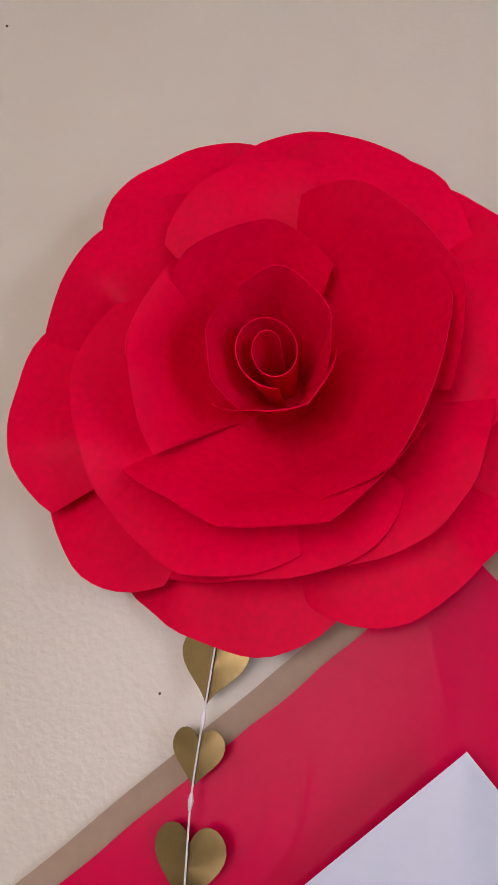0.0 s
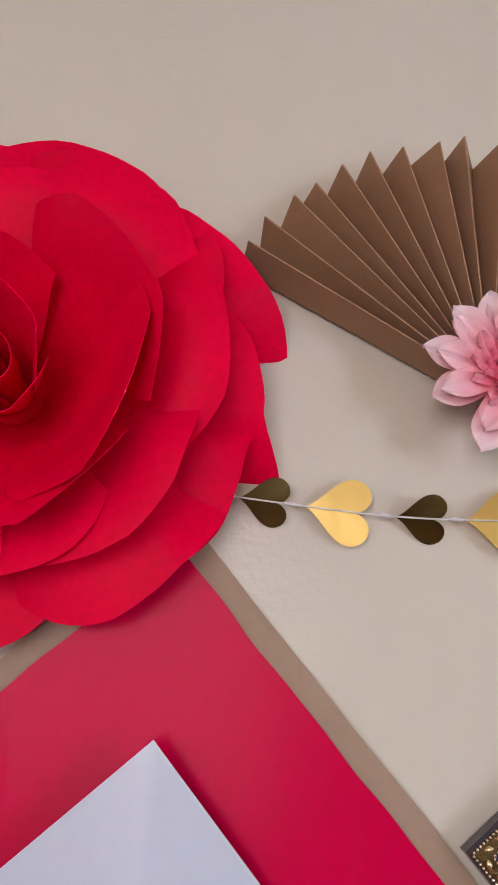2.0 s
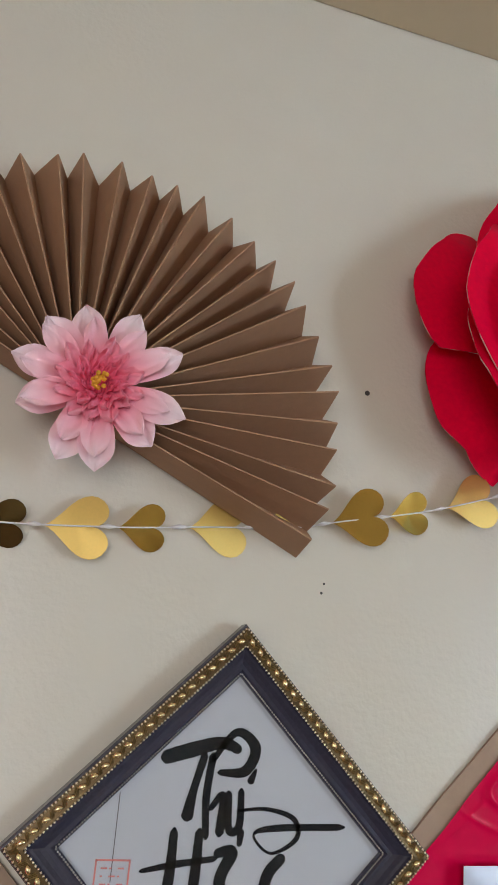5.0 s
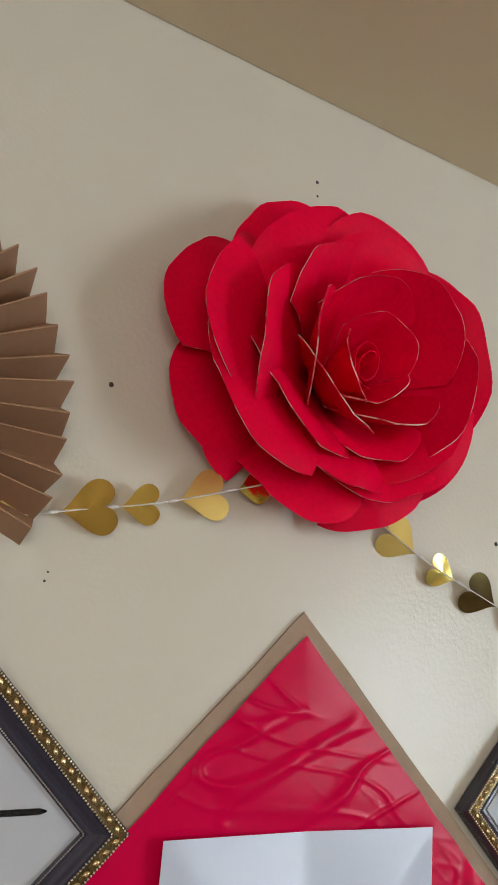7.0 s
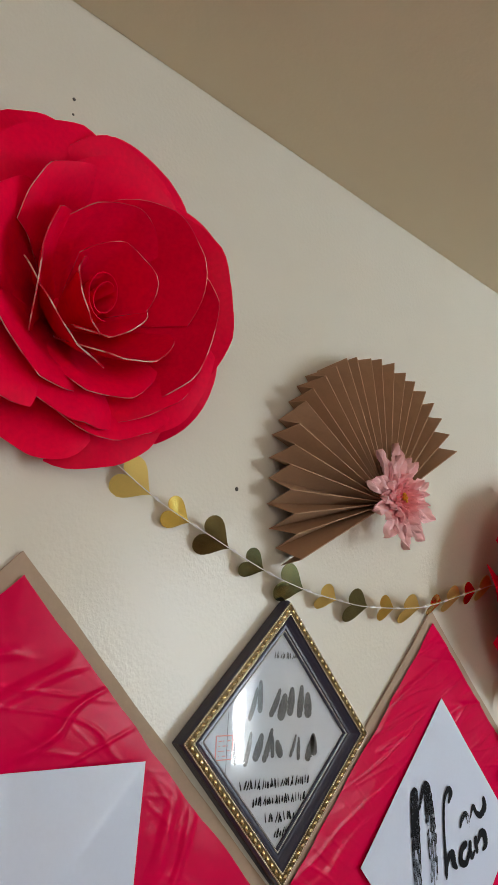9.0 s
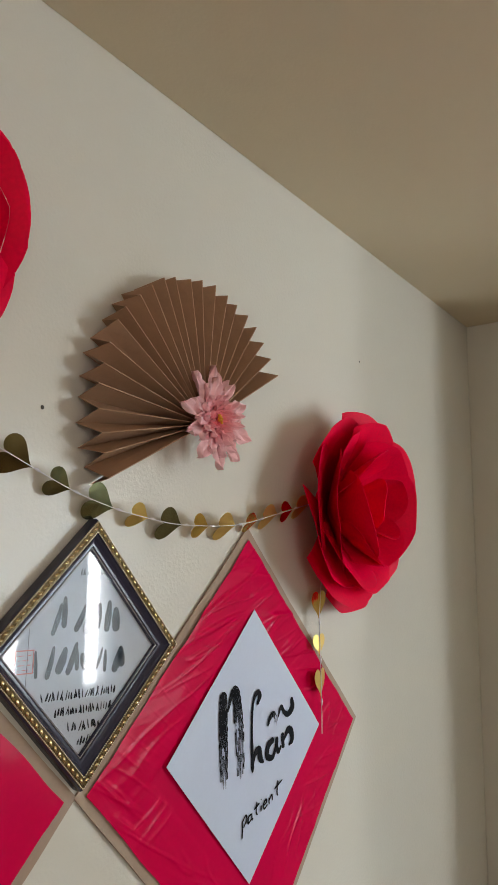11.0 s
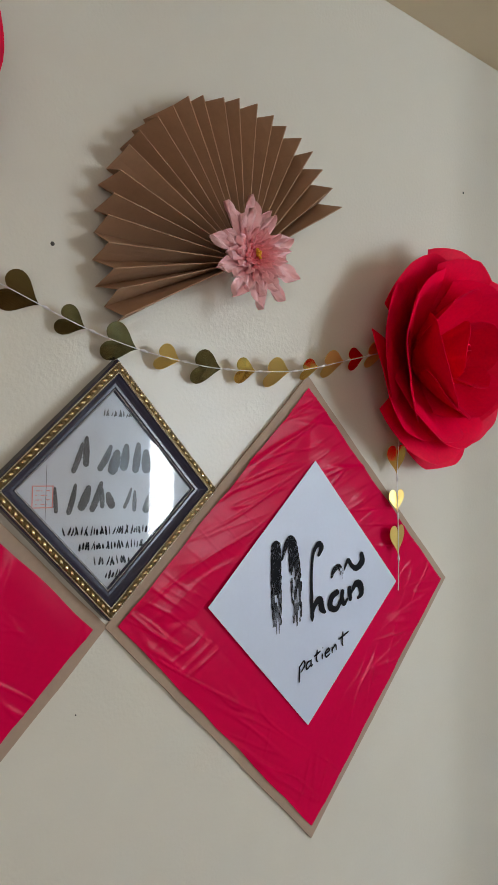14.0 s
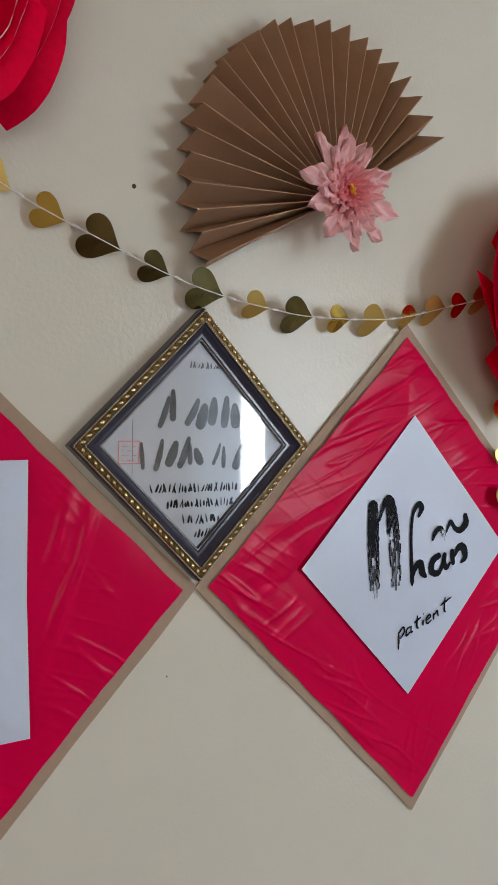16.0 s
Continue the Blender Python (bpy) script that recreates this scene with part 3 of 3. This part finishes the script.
frame_b = picture_frame(0.008, 1.5865, 0.1645, "black and gilt square frame on its corner with reflecting glass", 1.0)
bm = bmesh.new()
box(bm, -0.086, -0.0855, -0.0072, -0.0069, -0.040, 0.030)
part("thin_rule", bm, GREY_INK, frame_b)
seal(frame_b, -0.090, -0.008, 0.027)
# written lines that are not to be read: plain bars of their size
rnd_line = random.Random(21)
for x, z, w, t, mat in ((0.010, 0.097, 0.043, 0.010, GREY_INK), (0.010, 0.044, 0.124, 0.050, GREY_INK), (0.006, -0.010, 0.156, 0.042, GREY_INK),
                        (0.000, -0.051, 0.120, 0.013, INK), (0.008, -0.070, 0.095, 0.012, INK), (0.010, -0.089, 0.054, 0.015, INK), (0.014, -0.107, 0.032, 0.012, INK)):
    bm = bmesh.new()
    count = max(3, int(w / (t * 0.34)))
    for i in range(count):
        xa = x - w / 2 + w * i / count
        lo, hi, tilt = rnd_line.uniform(-0.5, -0.3) * t, rnd_line.uniform(0.1, 0.5) * t, rnd_line.uniform(-0.25, 0.35) * t
        thick = t * rnd_line.uniform(0.10, 0.26)
        brush(bm, [(xa, z + lo), (xa + tilt * 0.6, z + (lo + hi) / 2), (xa + tilt, z + hi)], [thick, thick * 1.2, thick * 0.6], on_mat, 0.25, 0, i)
    part("written_line", bm, mat, frame_b)


# ---- pleated fans ----
def pleated_fan(cx, cz, tilt, radius, pleats, depth, label, wide=9.0, seed=1):
    """Half a disc of pleated kraft paper; tilt is the angle of its straight edge."""
    ob = empty("paper_fan", pose(cx, 0, cz), label, "paper fan", "pleated paper fans")
    rnd = random.Random(seed)
    angles = [0.0, wide]
    step = (180 - 2 * wide) / (2 * pleats)
    for i in range(2 * pleats):
        angles.append(wide + step * (i + 1) + (rnd.uniform(-0.25, 0.25) * step if i < 2 * pleats - 1 else 0))
    angles.append(180.0)
    hub = 0.012
    count = len(angles)
    for i in range(count - 1):
        bm = bmesh.new()

        def edge(k):
            a = radians(angles[k] + tilt)
            up = k % 2 == 1
            y_out = -0.004 - (depth + 0.005 if up else 0.0)
            y_in = -0.006 - (depth * 0.85 + 0.005 if up else 0.0)
            r = radius * (1 + 0.012 * math.sin(k * 2.3 + seed))
            return (Vector((hub * math.cos(a), y_in, hub * math.sin(a))), Vector((r * math.cos(a), y_out, r * math.sin(a))))

        (p0, p1), (q0, q1) = edge(i), edge(i + 1)

        def at(u, v):
            p = (p0.lerp(p1, v)).lerp(q0.lerp(q1, v), u)
            bow = 0.0012 * math.sin(math.pi * v) * math.sin(math.pi * u) * (1 if i % 2 else -1)
            return p + Vector((0, bow, 0))

        sheet(bm, at, 2, 6, 0.0006)
        part("pleat", bm, KRAFT, ob)
    return ob


pleated_fan(-0.846, 1.902, -25.8, 0.220, 25, 0.033, "brown kraft paper fan with a pale pink flower at its hub", 2.0, 2)
pleated_fan(0.198, 1.903, 29.5, 0.220, 22, 0.038, "brown kraft paper fan with deep folds behind a pink flower", 2.0, 5)


# ---- silk flowers ----
def silk_flower(m, rings, label, seed):
    ob = empty("silk_flower", m, label, "artificial flower", "silk flowers on the fans")
    rnd = random.Random(seed)
    for count, length, width, lift0, lift1, mat, ripple in rings:
        for i in range(count):
            a = 2 * math.pi * (i + rnd.uniform(-0.18, 0.18)) / count + seed
            L, W = length * rnd.uniform(0.9, 1.08), width * rnd.uniform(0.9, 1.1)
            e0, e1 = lift0 + rnd.uniform(-6, 6), lift1 + rnd.uniform(-8, 8)
            path = [(0.004, 0.0)]
            for k in range(14):
                e = radians(e0 + (e1 - e0) * k / 13)
                path.append((path[-1][0] + L / 14 * math.cos(e), path[-1][1] + L / 14 * math.sin(e)))
            bm = bmesh.new()

            def at(u, v):
                f = v * 14
                k = min(int(f), 13)
                r = path[k][0] + (path[k + 1][0] - path[k][0]) * (f - k)
                h = path[k][1] + (path[k + 1][1] - path[k][1]) * (f - k)
                s = 2 * u - 1
                w = W * (0.28 + 0.72 * math.sin(math.pi * min(1, v * 0.80) ** 1.15)) * (1 - max(0, (v - 0.66) / 0.34) ** 3 * 0.93)
                h += 0.42 * W * s * s * (1 - 0.6 * v) + 0.0007 * math.cos(s * 16) * v + ripple * 0.0022 * math.sin(v * 9 + s * 5 + i * 2.1) * v + 0.0012 * math.cos(s * 11) * v
                x, z = r, s * w
                return (x * math.cos(a) - z * math.sin(a), -h, x * math.sin(a) + z * math.cos(a))

            sheet(bm, at, 8, 14)
            part("petal", bm, mat, ob, smooth=True)
    bm = bmesh.new()
    sheet(bm, lambda u, v: (0.013 * v * math.cos(2 * math.pi * u), -0.009 + 0.008 * v * v, 0.013 * v * math.sin(2 * math.pi * u)), 16, 4)
    part("flower_head", bm, rings[-1][5], ob, smooth=True)
    bm = bmesh.new()
    for i in range(22):
        a, r = rnd.uniform(0, 6.28), rnd.uniform(0, 0.007)
        bmesh.ops.create_icosphere(bm, subdivisions=1, radius=0.0022, matrix=Matrix.Translation((r * math.cos(a), -rnd.uniform(0.016, 0.023), r * math.sin(a))))
    part("stamens", bm, STAMEN, ob, "yellow centre", smooth=True)
    return ob


def two_tone(name, pale, deep, reach):
    """Silk that is deep pink at the heart and pale at the petal tips."""
    m = PETAL_PALE.copy()
    m.name = name
    n, l = m.node_tree.nodes, m.node_tree.links
    co = n.new("ShaderNodeTexCoord")
    sep = n.new("ShaderNodeVectorMath")
    sep.operation = "LENGTH"
    flatten = n.new("ShaderNodeVectorMath")
    flatten.operation, flatten.inputs[1].default_value = "MULTIPLY", (1, 0, 1)
    l.new(co.outputs["Object"], flatten.inputs[0])
    l.new(flatten.outputs["Vector"], sep.inputs[0])
    fac = n.new("ShaderNodeMapRange")
    fac.inputs["From Min"].default_value, fac.inputs["From Max"].default_value = reach[0], reach[1]
    l.new(sep.outputs["Value"], fac.inputs["Value"])
    mix = n.new("ShaderNodeMix")
    mix.data_type = "RGBA"
    mix.inputs["A"].default_value, mix.inputs["B"].default_value = (*deep, 1), (*pale, 1)
    l.new(fac.outputs["Result"], mix.inputs["Factor"])
    for node in n:
        if node.bl_idname in ("ShaderNodeBsdfPrincipled", "ShaderNodeBsdfTranslucent"):
            l.new(mix.outputs["Result"], node.inputs["Base Color" if node.bl_idname == "ShaderNodeBsdfPrincipled" else "Color"])
    return m


LOTUS = two_tone("lotus_silk", (1.0, 0.82, 0.86), (1.0, 0.18, 0.31), (0.013, 0.064))
DAHLIA = two_tone("dahlia_silk", (1.0, 0.63, 0.64), (1.0, 0.25, 0.29), (0.004, 0.044))
silk_flower(pose(-0.832, -0.040, 1.913), ((10, 0.066, 0.0135, 10, -2, LOTUS, 0.8), (10, 0.056, 0.0105, 22, 4, LOTUS, 1.0), (12, 0.036, 0.0070, 40, 14, LOTUS, 2.0), (12, 0.027, 0.0055, 56, 30, LOTUS, 2.4), (11, 0.020, 0.0045, 68, 46, LOTUS, 2.2), (8, 0.013, 0.0035, 76, 58, LOTUS, 1.8)),
            "pale pink silk lotus with yellow centre on a fan", 3)
silk_flower(pose(0.196, -0.052, 1.907, 0, 0, 0), ((10, 0.074, 0.0125, 16, 0, DAHLIA, 3.0), (12, 0.058, 0.0095, 30, 8, DAHLIA, 3.2), (13, 0.044, 0.0075, 46, 20, DAHLIA, 3.2), (12, 0.032, 0.0060, 60, 38, DAHLIA, 2.8), (10, 0.023, 0.0050, 72, 52, DAHLIA, 2.4), (7, 0.015, 0.0040, 82, 64, DAHLIA, 2)),
            "full pink silk dahlia with ruffled petals on a fan", 8)


# ---- giant paper roses ----
def rose_petal(R, H, spread, cupped, lip, rnd, thick, crease):
    """One paper petal rolled about the rose's axis: out along +x to the rim at radius R, H off the wall (-y).
    cupped 0 lies open, 1 stands up like a cup; lip turns the rim outwards."""
    wide = radians(spread)
    base_r, base_h = 0.010, 0.012
    mid_r, mid_h = R * (0.50 + 0.45 * cupped), base_h + (H - base_h) * (0.95 - 0.65 * cupped)
    knots = (-1.0, rnd.uniform(-0.55, -0.15), rnd.uniform(0.15, 0.6), 1.0)
    sg, s0, fold = rnd.choice((-1, 1)), rnd.uniform(0.25, 0.55), crease * rnd.uniform(0.01, 0.045) * R / 0.15
    twist, phase, flat = 0.010 * R / 0.15, rnd.uniform(0, 50), rnd.uniform(0.45, 0.85)
    skew = rnd.uniform(-0.08, 0.08)
    bm = bmesh.new()

    def on_cone(s, v):
        w = v * (1 - 0.24 * abs(s) ** 2.8 + skew * s)
        r = (1 - w) ** 2 * base_r + 2 * w * (1 - w) * mid_r + w * w * R
        h = (1 - w) ** 2 * base_h + 2 * w * (1 - w) * mid_h + w * w * H
        t = max(0.0, (v - 0.74) / 0.26)
        r += lip * t * t
        h -= lip * 0.7 * t * t
        over = max(0.0, s * sg - s0 - 0.5 * (1 - v))
        r += fold * over
        h -= fold * 0.9 * over
        h += twist * s * v + 0.0035 * v * noise.noise((s * 1.8, v * 2.0, phase))
        r += 0.0030 * v * v * noise.noise((s * 3.0, v * 2.0, phase + 7))
        a = s * wide
        return Vector((r * math.cos(a), -h, r * math.sin(a)))

    def at(u, v):
        s = 2 * u - 1
        k = 0 if s < knots[1] else 1 if s < knots[2] else 2
        f = (s - knots[k]) / (knots[k + 1] - knots[k])
        arc = on_cone(s, v)
        chord = on_cone(knots[k], v).lerp(on_cone(knots[k + 1], v), f)
        out = Vector((arc.x, 0, arc.z))
        # stiff paper bends at its creases and stays nearly flat between them
        pull = (Vector((chord.x, 0, chord.z)).length - out.length) * flat * (0.3 + 0.7 * cupped)
        return arc + (out.normalized() * pull if out.length > 1e-6 else out)

    sheet(bm, at, 20, 14, thick)
    return bm


def paper_rose(cx, cz, layers, label, seed, edges=False, bud=1.0, off=0.004, crease=1.0):
    """Layers from the wall outwards; each holds its cupping, its lip and the petals' azimuth, rim radius, rim height and half-spread."""
    ob = empty("paper_rose", pose(cx, -off, cz), label, "paper rose", "giant paper roses")
    rnd = random.Random(seed)
    for cupped, lip, petals in layers:
        for az, R, H, spread in petals:
            bm = rose_petal(R, H - off, spread, cupped, lip * rnd.uniform(0.4, 1.5), rnd, 0.0013 if edges else 0.0009, crease)
            bm.transform(Matrix.Rotation(-radians(az), 4, "Y"))
            p = part("petal", bm, RED, ob, smooth=True)
            if edges:
                p.data.materials.append(EDGE)
            for f in p.data.polygons[len(p.data.polygons) - 68:]:
                f.material_index = 1 if edges else 0
                f.use_smooth = False
    bm = bmesh.new()

    def roll(u, v):
        a = u * 2 * math.pi * 1.7 + 0.6
        r = (0.007 + 0.014 * u) * (0.75 + 0.45 * v)
        return (r * math.cos(a), -(0.03 + (0.068 * bud + 0.010 * math.sin(a * 0.9)) * v), r * math.sin(a))

    sheet(bm, roll, 44, 8, 0.0008)
    part("rolled_bud", bm, RED, ob, smooth=True)
    bm = bmesh.new()
    sheet(bm, lambda u, v: ((0.004 + 0.05 * v) * math.cos(u * 2 * math.pi), -0.030 + 0.022 * v, (0.004 + 0.05 * v) * math.sin(u * 2 * math.pi)), 20, 3, 0.001)
    part("calyx", bm, RED, ob, smooth=True)
    return ob


paper_rose(-1.203, 1.862, (
    (0.10, 0.006, ((123, 0.220, 0.050, 27), (76, 0.203, 0.055, 35), (44, 0.198, 0.050, 27), (10, 0.180, 0.045, 31), (340, 0.178, 0.035, 28),
                   (312, 0.185, 0.050, 30), (264, 0.188, 0.030, 34), (218, 0.196, 0.030, 29), (184, 0.203, 0.050, 31))),
    (0.35, 0.012, ((191, 0.142, 0.085, 44), (240, 0.148, 0.080, 44), (280, 0.142, 0.080, 40), (325, 0.148, 0.085, 44), (15, 0.150, 0.090, 38),
                   (63, 0.172, 0.080, 36), (100, 0.158, 0.085, 36), (140, 0.168, 0.080, 34))),
    (0.74, 0.006, ((112, 0.082, 0.130, 48), (167, 0.086, 0.125, 58), (275, 0.116, 0.118, 64), (346, 0.110, 0.134, 58), (40, 0.118, 0.136, 50))),
    (0.55, 0.002, ((49, 0.044, 0.134, 75), (292, 0.047, 0.113, 75), (185, 0.041, 0.122, 70)))),
    "giant red paper rose with broad smooth petals above a heart garland", 5, crease=1.9)
paper_rose(-0.347, 2.020, (
    (0.10, 0.006, ((153, 0.207, 0.030, 30), (112, 0.204, 0.045, 32), (200, 0.182, 0.030, 29), (70, 0.212, 0.060, 32), (30, 0.192, 0.070, 32),
                   (350, 0.172, 0.070, 32), (300, 0.156, 0.055, 32), (250, 0.158, 0.050, 30))),
    (0.40, 0.010, ((166, 0.180, 0.100, 36), (120, 0.163, 0.105, 34), (208, 0.163, 0.108, 36), (250, 0.125, 0.100, 38), (290, 0.136, 0.090, 36),
                   (338, 0.135, 0.108, 38), (30, 0.166, 0.108, 36), (78, 0.168, 0.098, 36))),
    (0.60, 0.008, ((172, 0.130, 0.130, 40), (218, 0.118, 0.120, 40), (275, 0.098, 0.112, 44), (330, 0.118, 0.120, 44), (20, 0.145, 0.130, 42),
                   (75, 0.128, 0.125, 40), (125, 0.118, 0.125, 36))),
    (0.75, 0.003, ((170, 0.088, 0.140, 50), (225, 0.086, 0.135, 48), (285, 0.077, 0.142, 52), (350, 0.114, 0.135, 52), (45, 0.102, 0.145, 48), (95, 0.078, 0.138, 46))),
    (0.60, 0.002, ((60, 0.046, 0.126, 70), (200, 0.042, 0.116, 75), (310, 0.045, 0.110, 70)))),
    "giant red paper rose with frayed pale petal edges", 9, edges=True, bud=0.9)
paper_rose(0.618, 1.801, (
    (0.55, 0.004, ((165, 0.172, 0.095, 46), (214, 0.174, 0.090, 46), (255, 0.176, 0.075, 38), (288, 0.196, 0.045, 26), (325, 0.188, 0.065, 30),
                   (10, 0.196, 0.095, 40), (58, 0.190, 0.090, 40), (108, 0.174, 0.085, 44))),
    (0.55, 0.006, ((182, 0.158, 0.125, 50), (238, 0.146, 0.115, 44), (285, 0.150, 0.105, 36), (318, 0.172, 0.090, 28), (15, 0.178, 0.125, 44),
                   (66, 0.172, 0.118, 42), (120, 0.150, 0.112, 44))),
    (0.75, 0.004, ((190, 0.110, 0.160, 52), (245, 0.104, 0.145, 48), (300, 0.105, 0.132, 46), (0, 0.136, 0.142, 52), (50, 0.130, 0.142, 50), (110, 0.108, 0.150, 50))),
    (0.65, 0.002, ((40, 0.060, 0.158, 68), (170, 0.058, 0.166, 62), (282, 0.055, 0.150, 62)))),
    "giant red paper rose with folded petals near the room corner", 22, bud=1.3, crease=0.6)


# ---- heart garlands ----
def heart_mesh(size, mat, name):
    bm = bmesh.new()
    outline = []
    for k in range(40):
        t = 2 * math.pi * k / 40
        x = 16 * math.sin(t) ** 3
        z = 13 * math.cos(t) - 5 * math.cos(2 * t) - 2 * math.cos(3 * t) - math.cos(4 * t)
        outline.append((x / 32 * size, (z + 17) / 29 * size))
    front = [bm.verts.new((x, -0.0003 - 0.0012 * (x / size) ** 2 * 4, z)) for x, z in outline]
    back = [bm.verts.new((x, 0.0003 - 0.0012 * (x / size) ** 2 * 4, z)) for x, z in outline]
    cf, cb = bm.verts.new((0, -0.0003, 0.5 * size)), bm.verts.new((0, 0.0003, 0.5 * size))
    for k in range(40):
        j = (k + 1) % 40
        bm.faces.new((cf, front[k], front[j]))
        bm.faces.new((cb, back[j], back[k]))
        bm.faces.new((front[k], back[k], back[j], front[j]))
    me = bpy.data.meshes.new(name)
    bmesh.ops.recalc_face_normals(bm, faces=bm.faces[:])
    bm.to_mesh(me)
    bm.free()
    me.materials.append(mat)
    return me


HEARTS = {(big, sat): heart_mesh(0.0510 if big else 0.0390, (GOLD, SATIN_GOLD, DARK_FOIL, SHADED_GOLD)[sat], "foil_heart") for big in (0, 1) for sat in (0, 1, 2, 3)}


def garland(line, tips, towards, label, seed, twist=8.0, droop=(0.0, 0.0), dark={}):
    """A twine through a few points with foil hearts; tips are their pointed ends as places along x (or z where it hangs)."""
    pts = spline(line, 12)
    ob = empty("heart_garland", Matrix.Identity(4), label, "garland", "foil heart garlands")
    bm = bmesh.new()
    tube(bm, [p + Vector((0, -0.0016, 0)) for p in pts], 0.0007, 6)
    part("twine", bm, TWINE, ob, "white twine", smooth=True)
    rnd = random.Random(seed)
    axis = 2 if towards in ("down",) else 0

    def place(value):
        best = min(range(len(pts)), key=lambda k: abs(pts[k][axis] - value))
        d = (pts[min(best + 1, len(pts) - 1)] - pts[max(best - 1, 0)]).normalized()
        return pts[best], d

    ends = []
    for order, (big, value) in enumerate(tips):
        p, d = place(value)
        if {"left": d.x < 0, "right": d.x > 0, "down": d.z < 0}[towards]:
            d = -d
        up = d                     # from the tip towards the cleft
        spin = radians(rnd.uniform(-twist, twist) + droop[big])
        fwd = Vector((0, 1, 0))
        side = up.cross(fwd).normalized() * -1
        fwd = up.cross(side).normalized() * -1
        m = Matrix((side, fwd, up)).transposed().to_4x4()
        m = Matrix.Translation(p) @ m @ Matrix.Rotation(spin, 4, "Z")
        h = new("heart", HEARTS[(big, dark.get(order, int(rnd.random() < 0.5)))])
        h.parent = ob
        h.matrix_local = m
        ends.append((p, up, 0.0505 if big else 0.0385))
    # slack white ribbon wrapped round the twine between the hearts
    for p, up, size in ends:
        a, b = p - up * 0.001, p - up * (0.011 + 0.004 * rnd.random())
        bm = bmesh.new()
        tube(bm, [a + Vector((0, -0.0018, 0)), a.lerp(b, 0.5) + Vector((0, -0.0018, 0.0004)), b + Vector((0, -0.0018, 0))], lambda t: 0.0010 + 0.0010 * math.sin(math.pi * t), 6)
        part("knot", bm, TWINE, ob, smooth=True)
    return ob


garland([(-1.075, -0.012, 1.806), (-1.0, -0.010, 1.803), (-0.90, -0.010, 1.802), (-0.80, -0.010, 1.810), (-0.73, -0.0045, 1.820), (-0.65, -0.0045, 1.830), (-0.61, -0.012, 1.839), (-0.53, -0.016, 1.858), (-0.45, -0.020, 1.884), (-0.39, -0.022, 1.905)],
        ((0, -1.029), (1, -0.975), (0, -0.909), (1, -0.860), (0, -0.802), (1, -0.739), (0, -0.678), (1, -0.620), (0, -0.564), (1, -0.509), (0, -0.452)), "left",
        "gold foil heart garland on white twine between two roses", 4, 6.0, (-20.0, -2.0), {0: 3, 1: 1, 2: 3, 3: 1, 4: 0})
garland([(-0.34, -0.02, 1.925), (-0.27, -0.012, 1.883), (-0.20, -0.012, 1.846), (-0.122, -0.014, 1.816), (-0.033, -0.016, 1.784), (0.04, -0.018, 1.766), (0.107, -0.018, 1.757), (0.178, -0.018, 1.752), (0.311, -0.018, 1.759), (0.43, -0.020, 1.785), (0.54, -0.024, 1.812)],
        ((0, -0.272), (1, -0.215), (0, -0.156), (1, -0.094), (0, -0.033), (1, 0.040), (0, 0.107), (1, 0.178), (0, 0.238), (1, 0.311), (0, 0.367), (1, 0.431), (0, 0.478), (1, 0.535)), "right",
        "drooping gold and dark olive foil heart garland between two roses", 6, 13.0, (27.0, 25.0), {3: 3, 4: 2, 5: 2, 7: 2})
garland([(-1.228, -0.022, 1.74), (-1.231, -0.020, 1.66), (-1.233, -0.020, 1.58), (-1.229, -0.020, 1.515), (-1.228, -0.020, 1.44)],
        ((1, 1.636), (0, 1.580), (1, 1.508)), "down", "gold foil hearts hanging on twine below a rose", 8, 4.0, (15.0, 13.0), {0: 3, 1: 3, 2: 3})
garland([(0.560, -0.03, 1.68), (0.565, -0.022, 1.60), (0.571, -0.02, 1.54), (0.575, -0.02, 1.46), (0.576, -0.02, 1.397)],
        ((1, 1.602), (0, 1.535), (1, 1.462)), "down", "short hanging end of a gold heart garland", 12, 10)


# ---- small marks on the wall ----
def wall_screw(x, z, r):
    bm = bmesh.new()
    bmesh.ops.create_uvsphere(bm, u_segments=10, v_segments=6, radius=r)
    for v in bm.verts:
        v.co.y *= 0.5
    ob = part("wall_screw", bm, DARK, smooth=True)
    ob.matrix_world = pose(x, -0.0002, z)
    tagged(ob, "tiny dark screw head standing in the wall", "screw", "screws in the wall")


for x, z, r in ((-0.618, 1.786, 0.0010), (-0.620, 1.778, 0.0012), (-0.030, 1.308, 0.0012), (-1.271, 1.636, 0.0010), (-1.536, 2.248, 0.0016), (-0.353, 2.296, 0.0022), (-0.352, 2.276, 0.0016), (-0.582, 1.969, 0.0026), (-0.072, 1.884, 0.0028), (0.786, 2.146, 0.0022)):
    wall_screw(x, z, r)
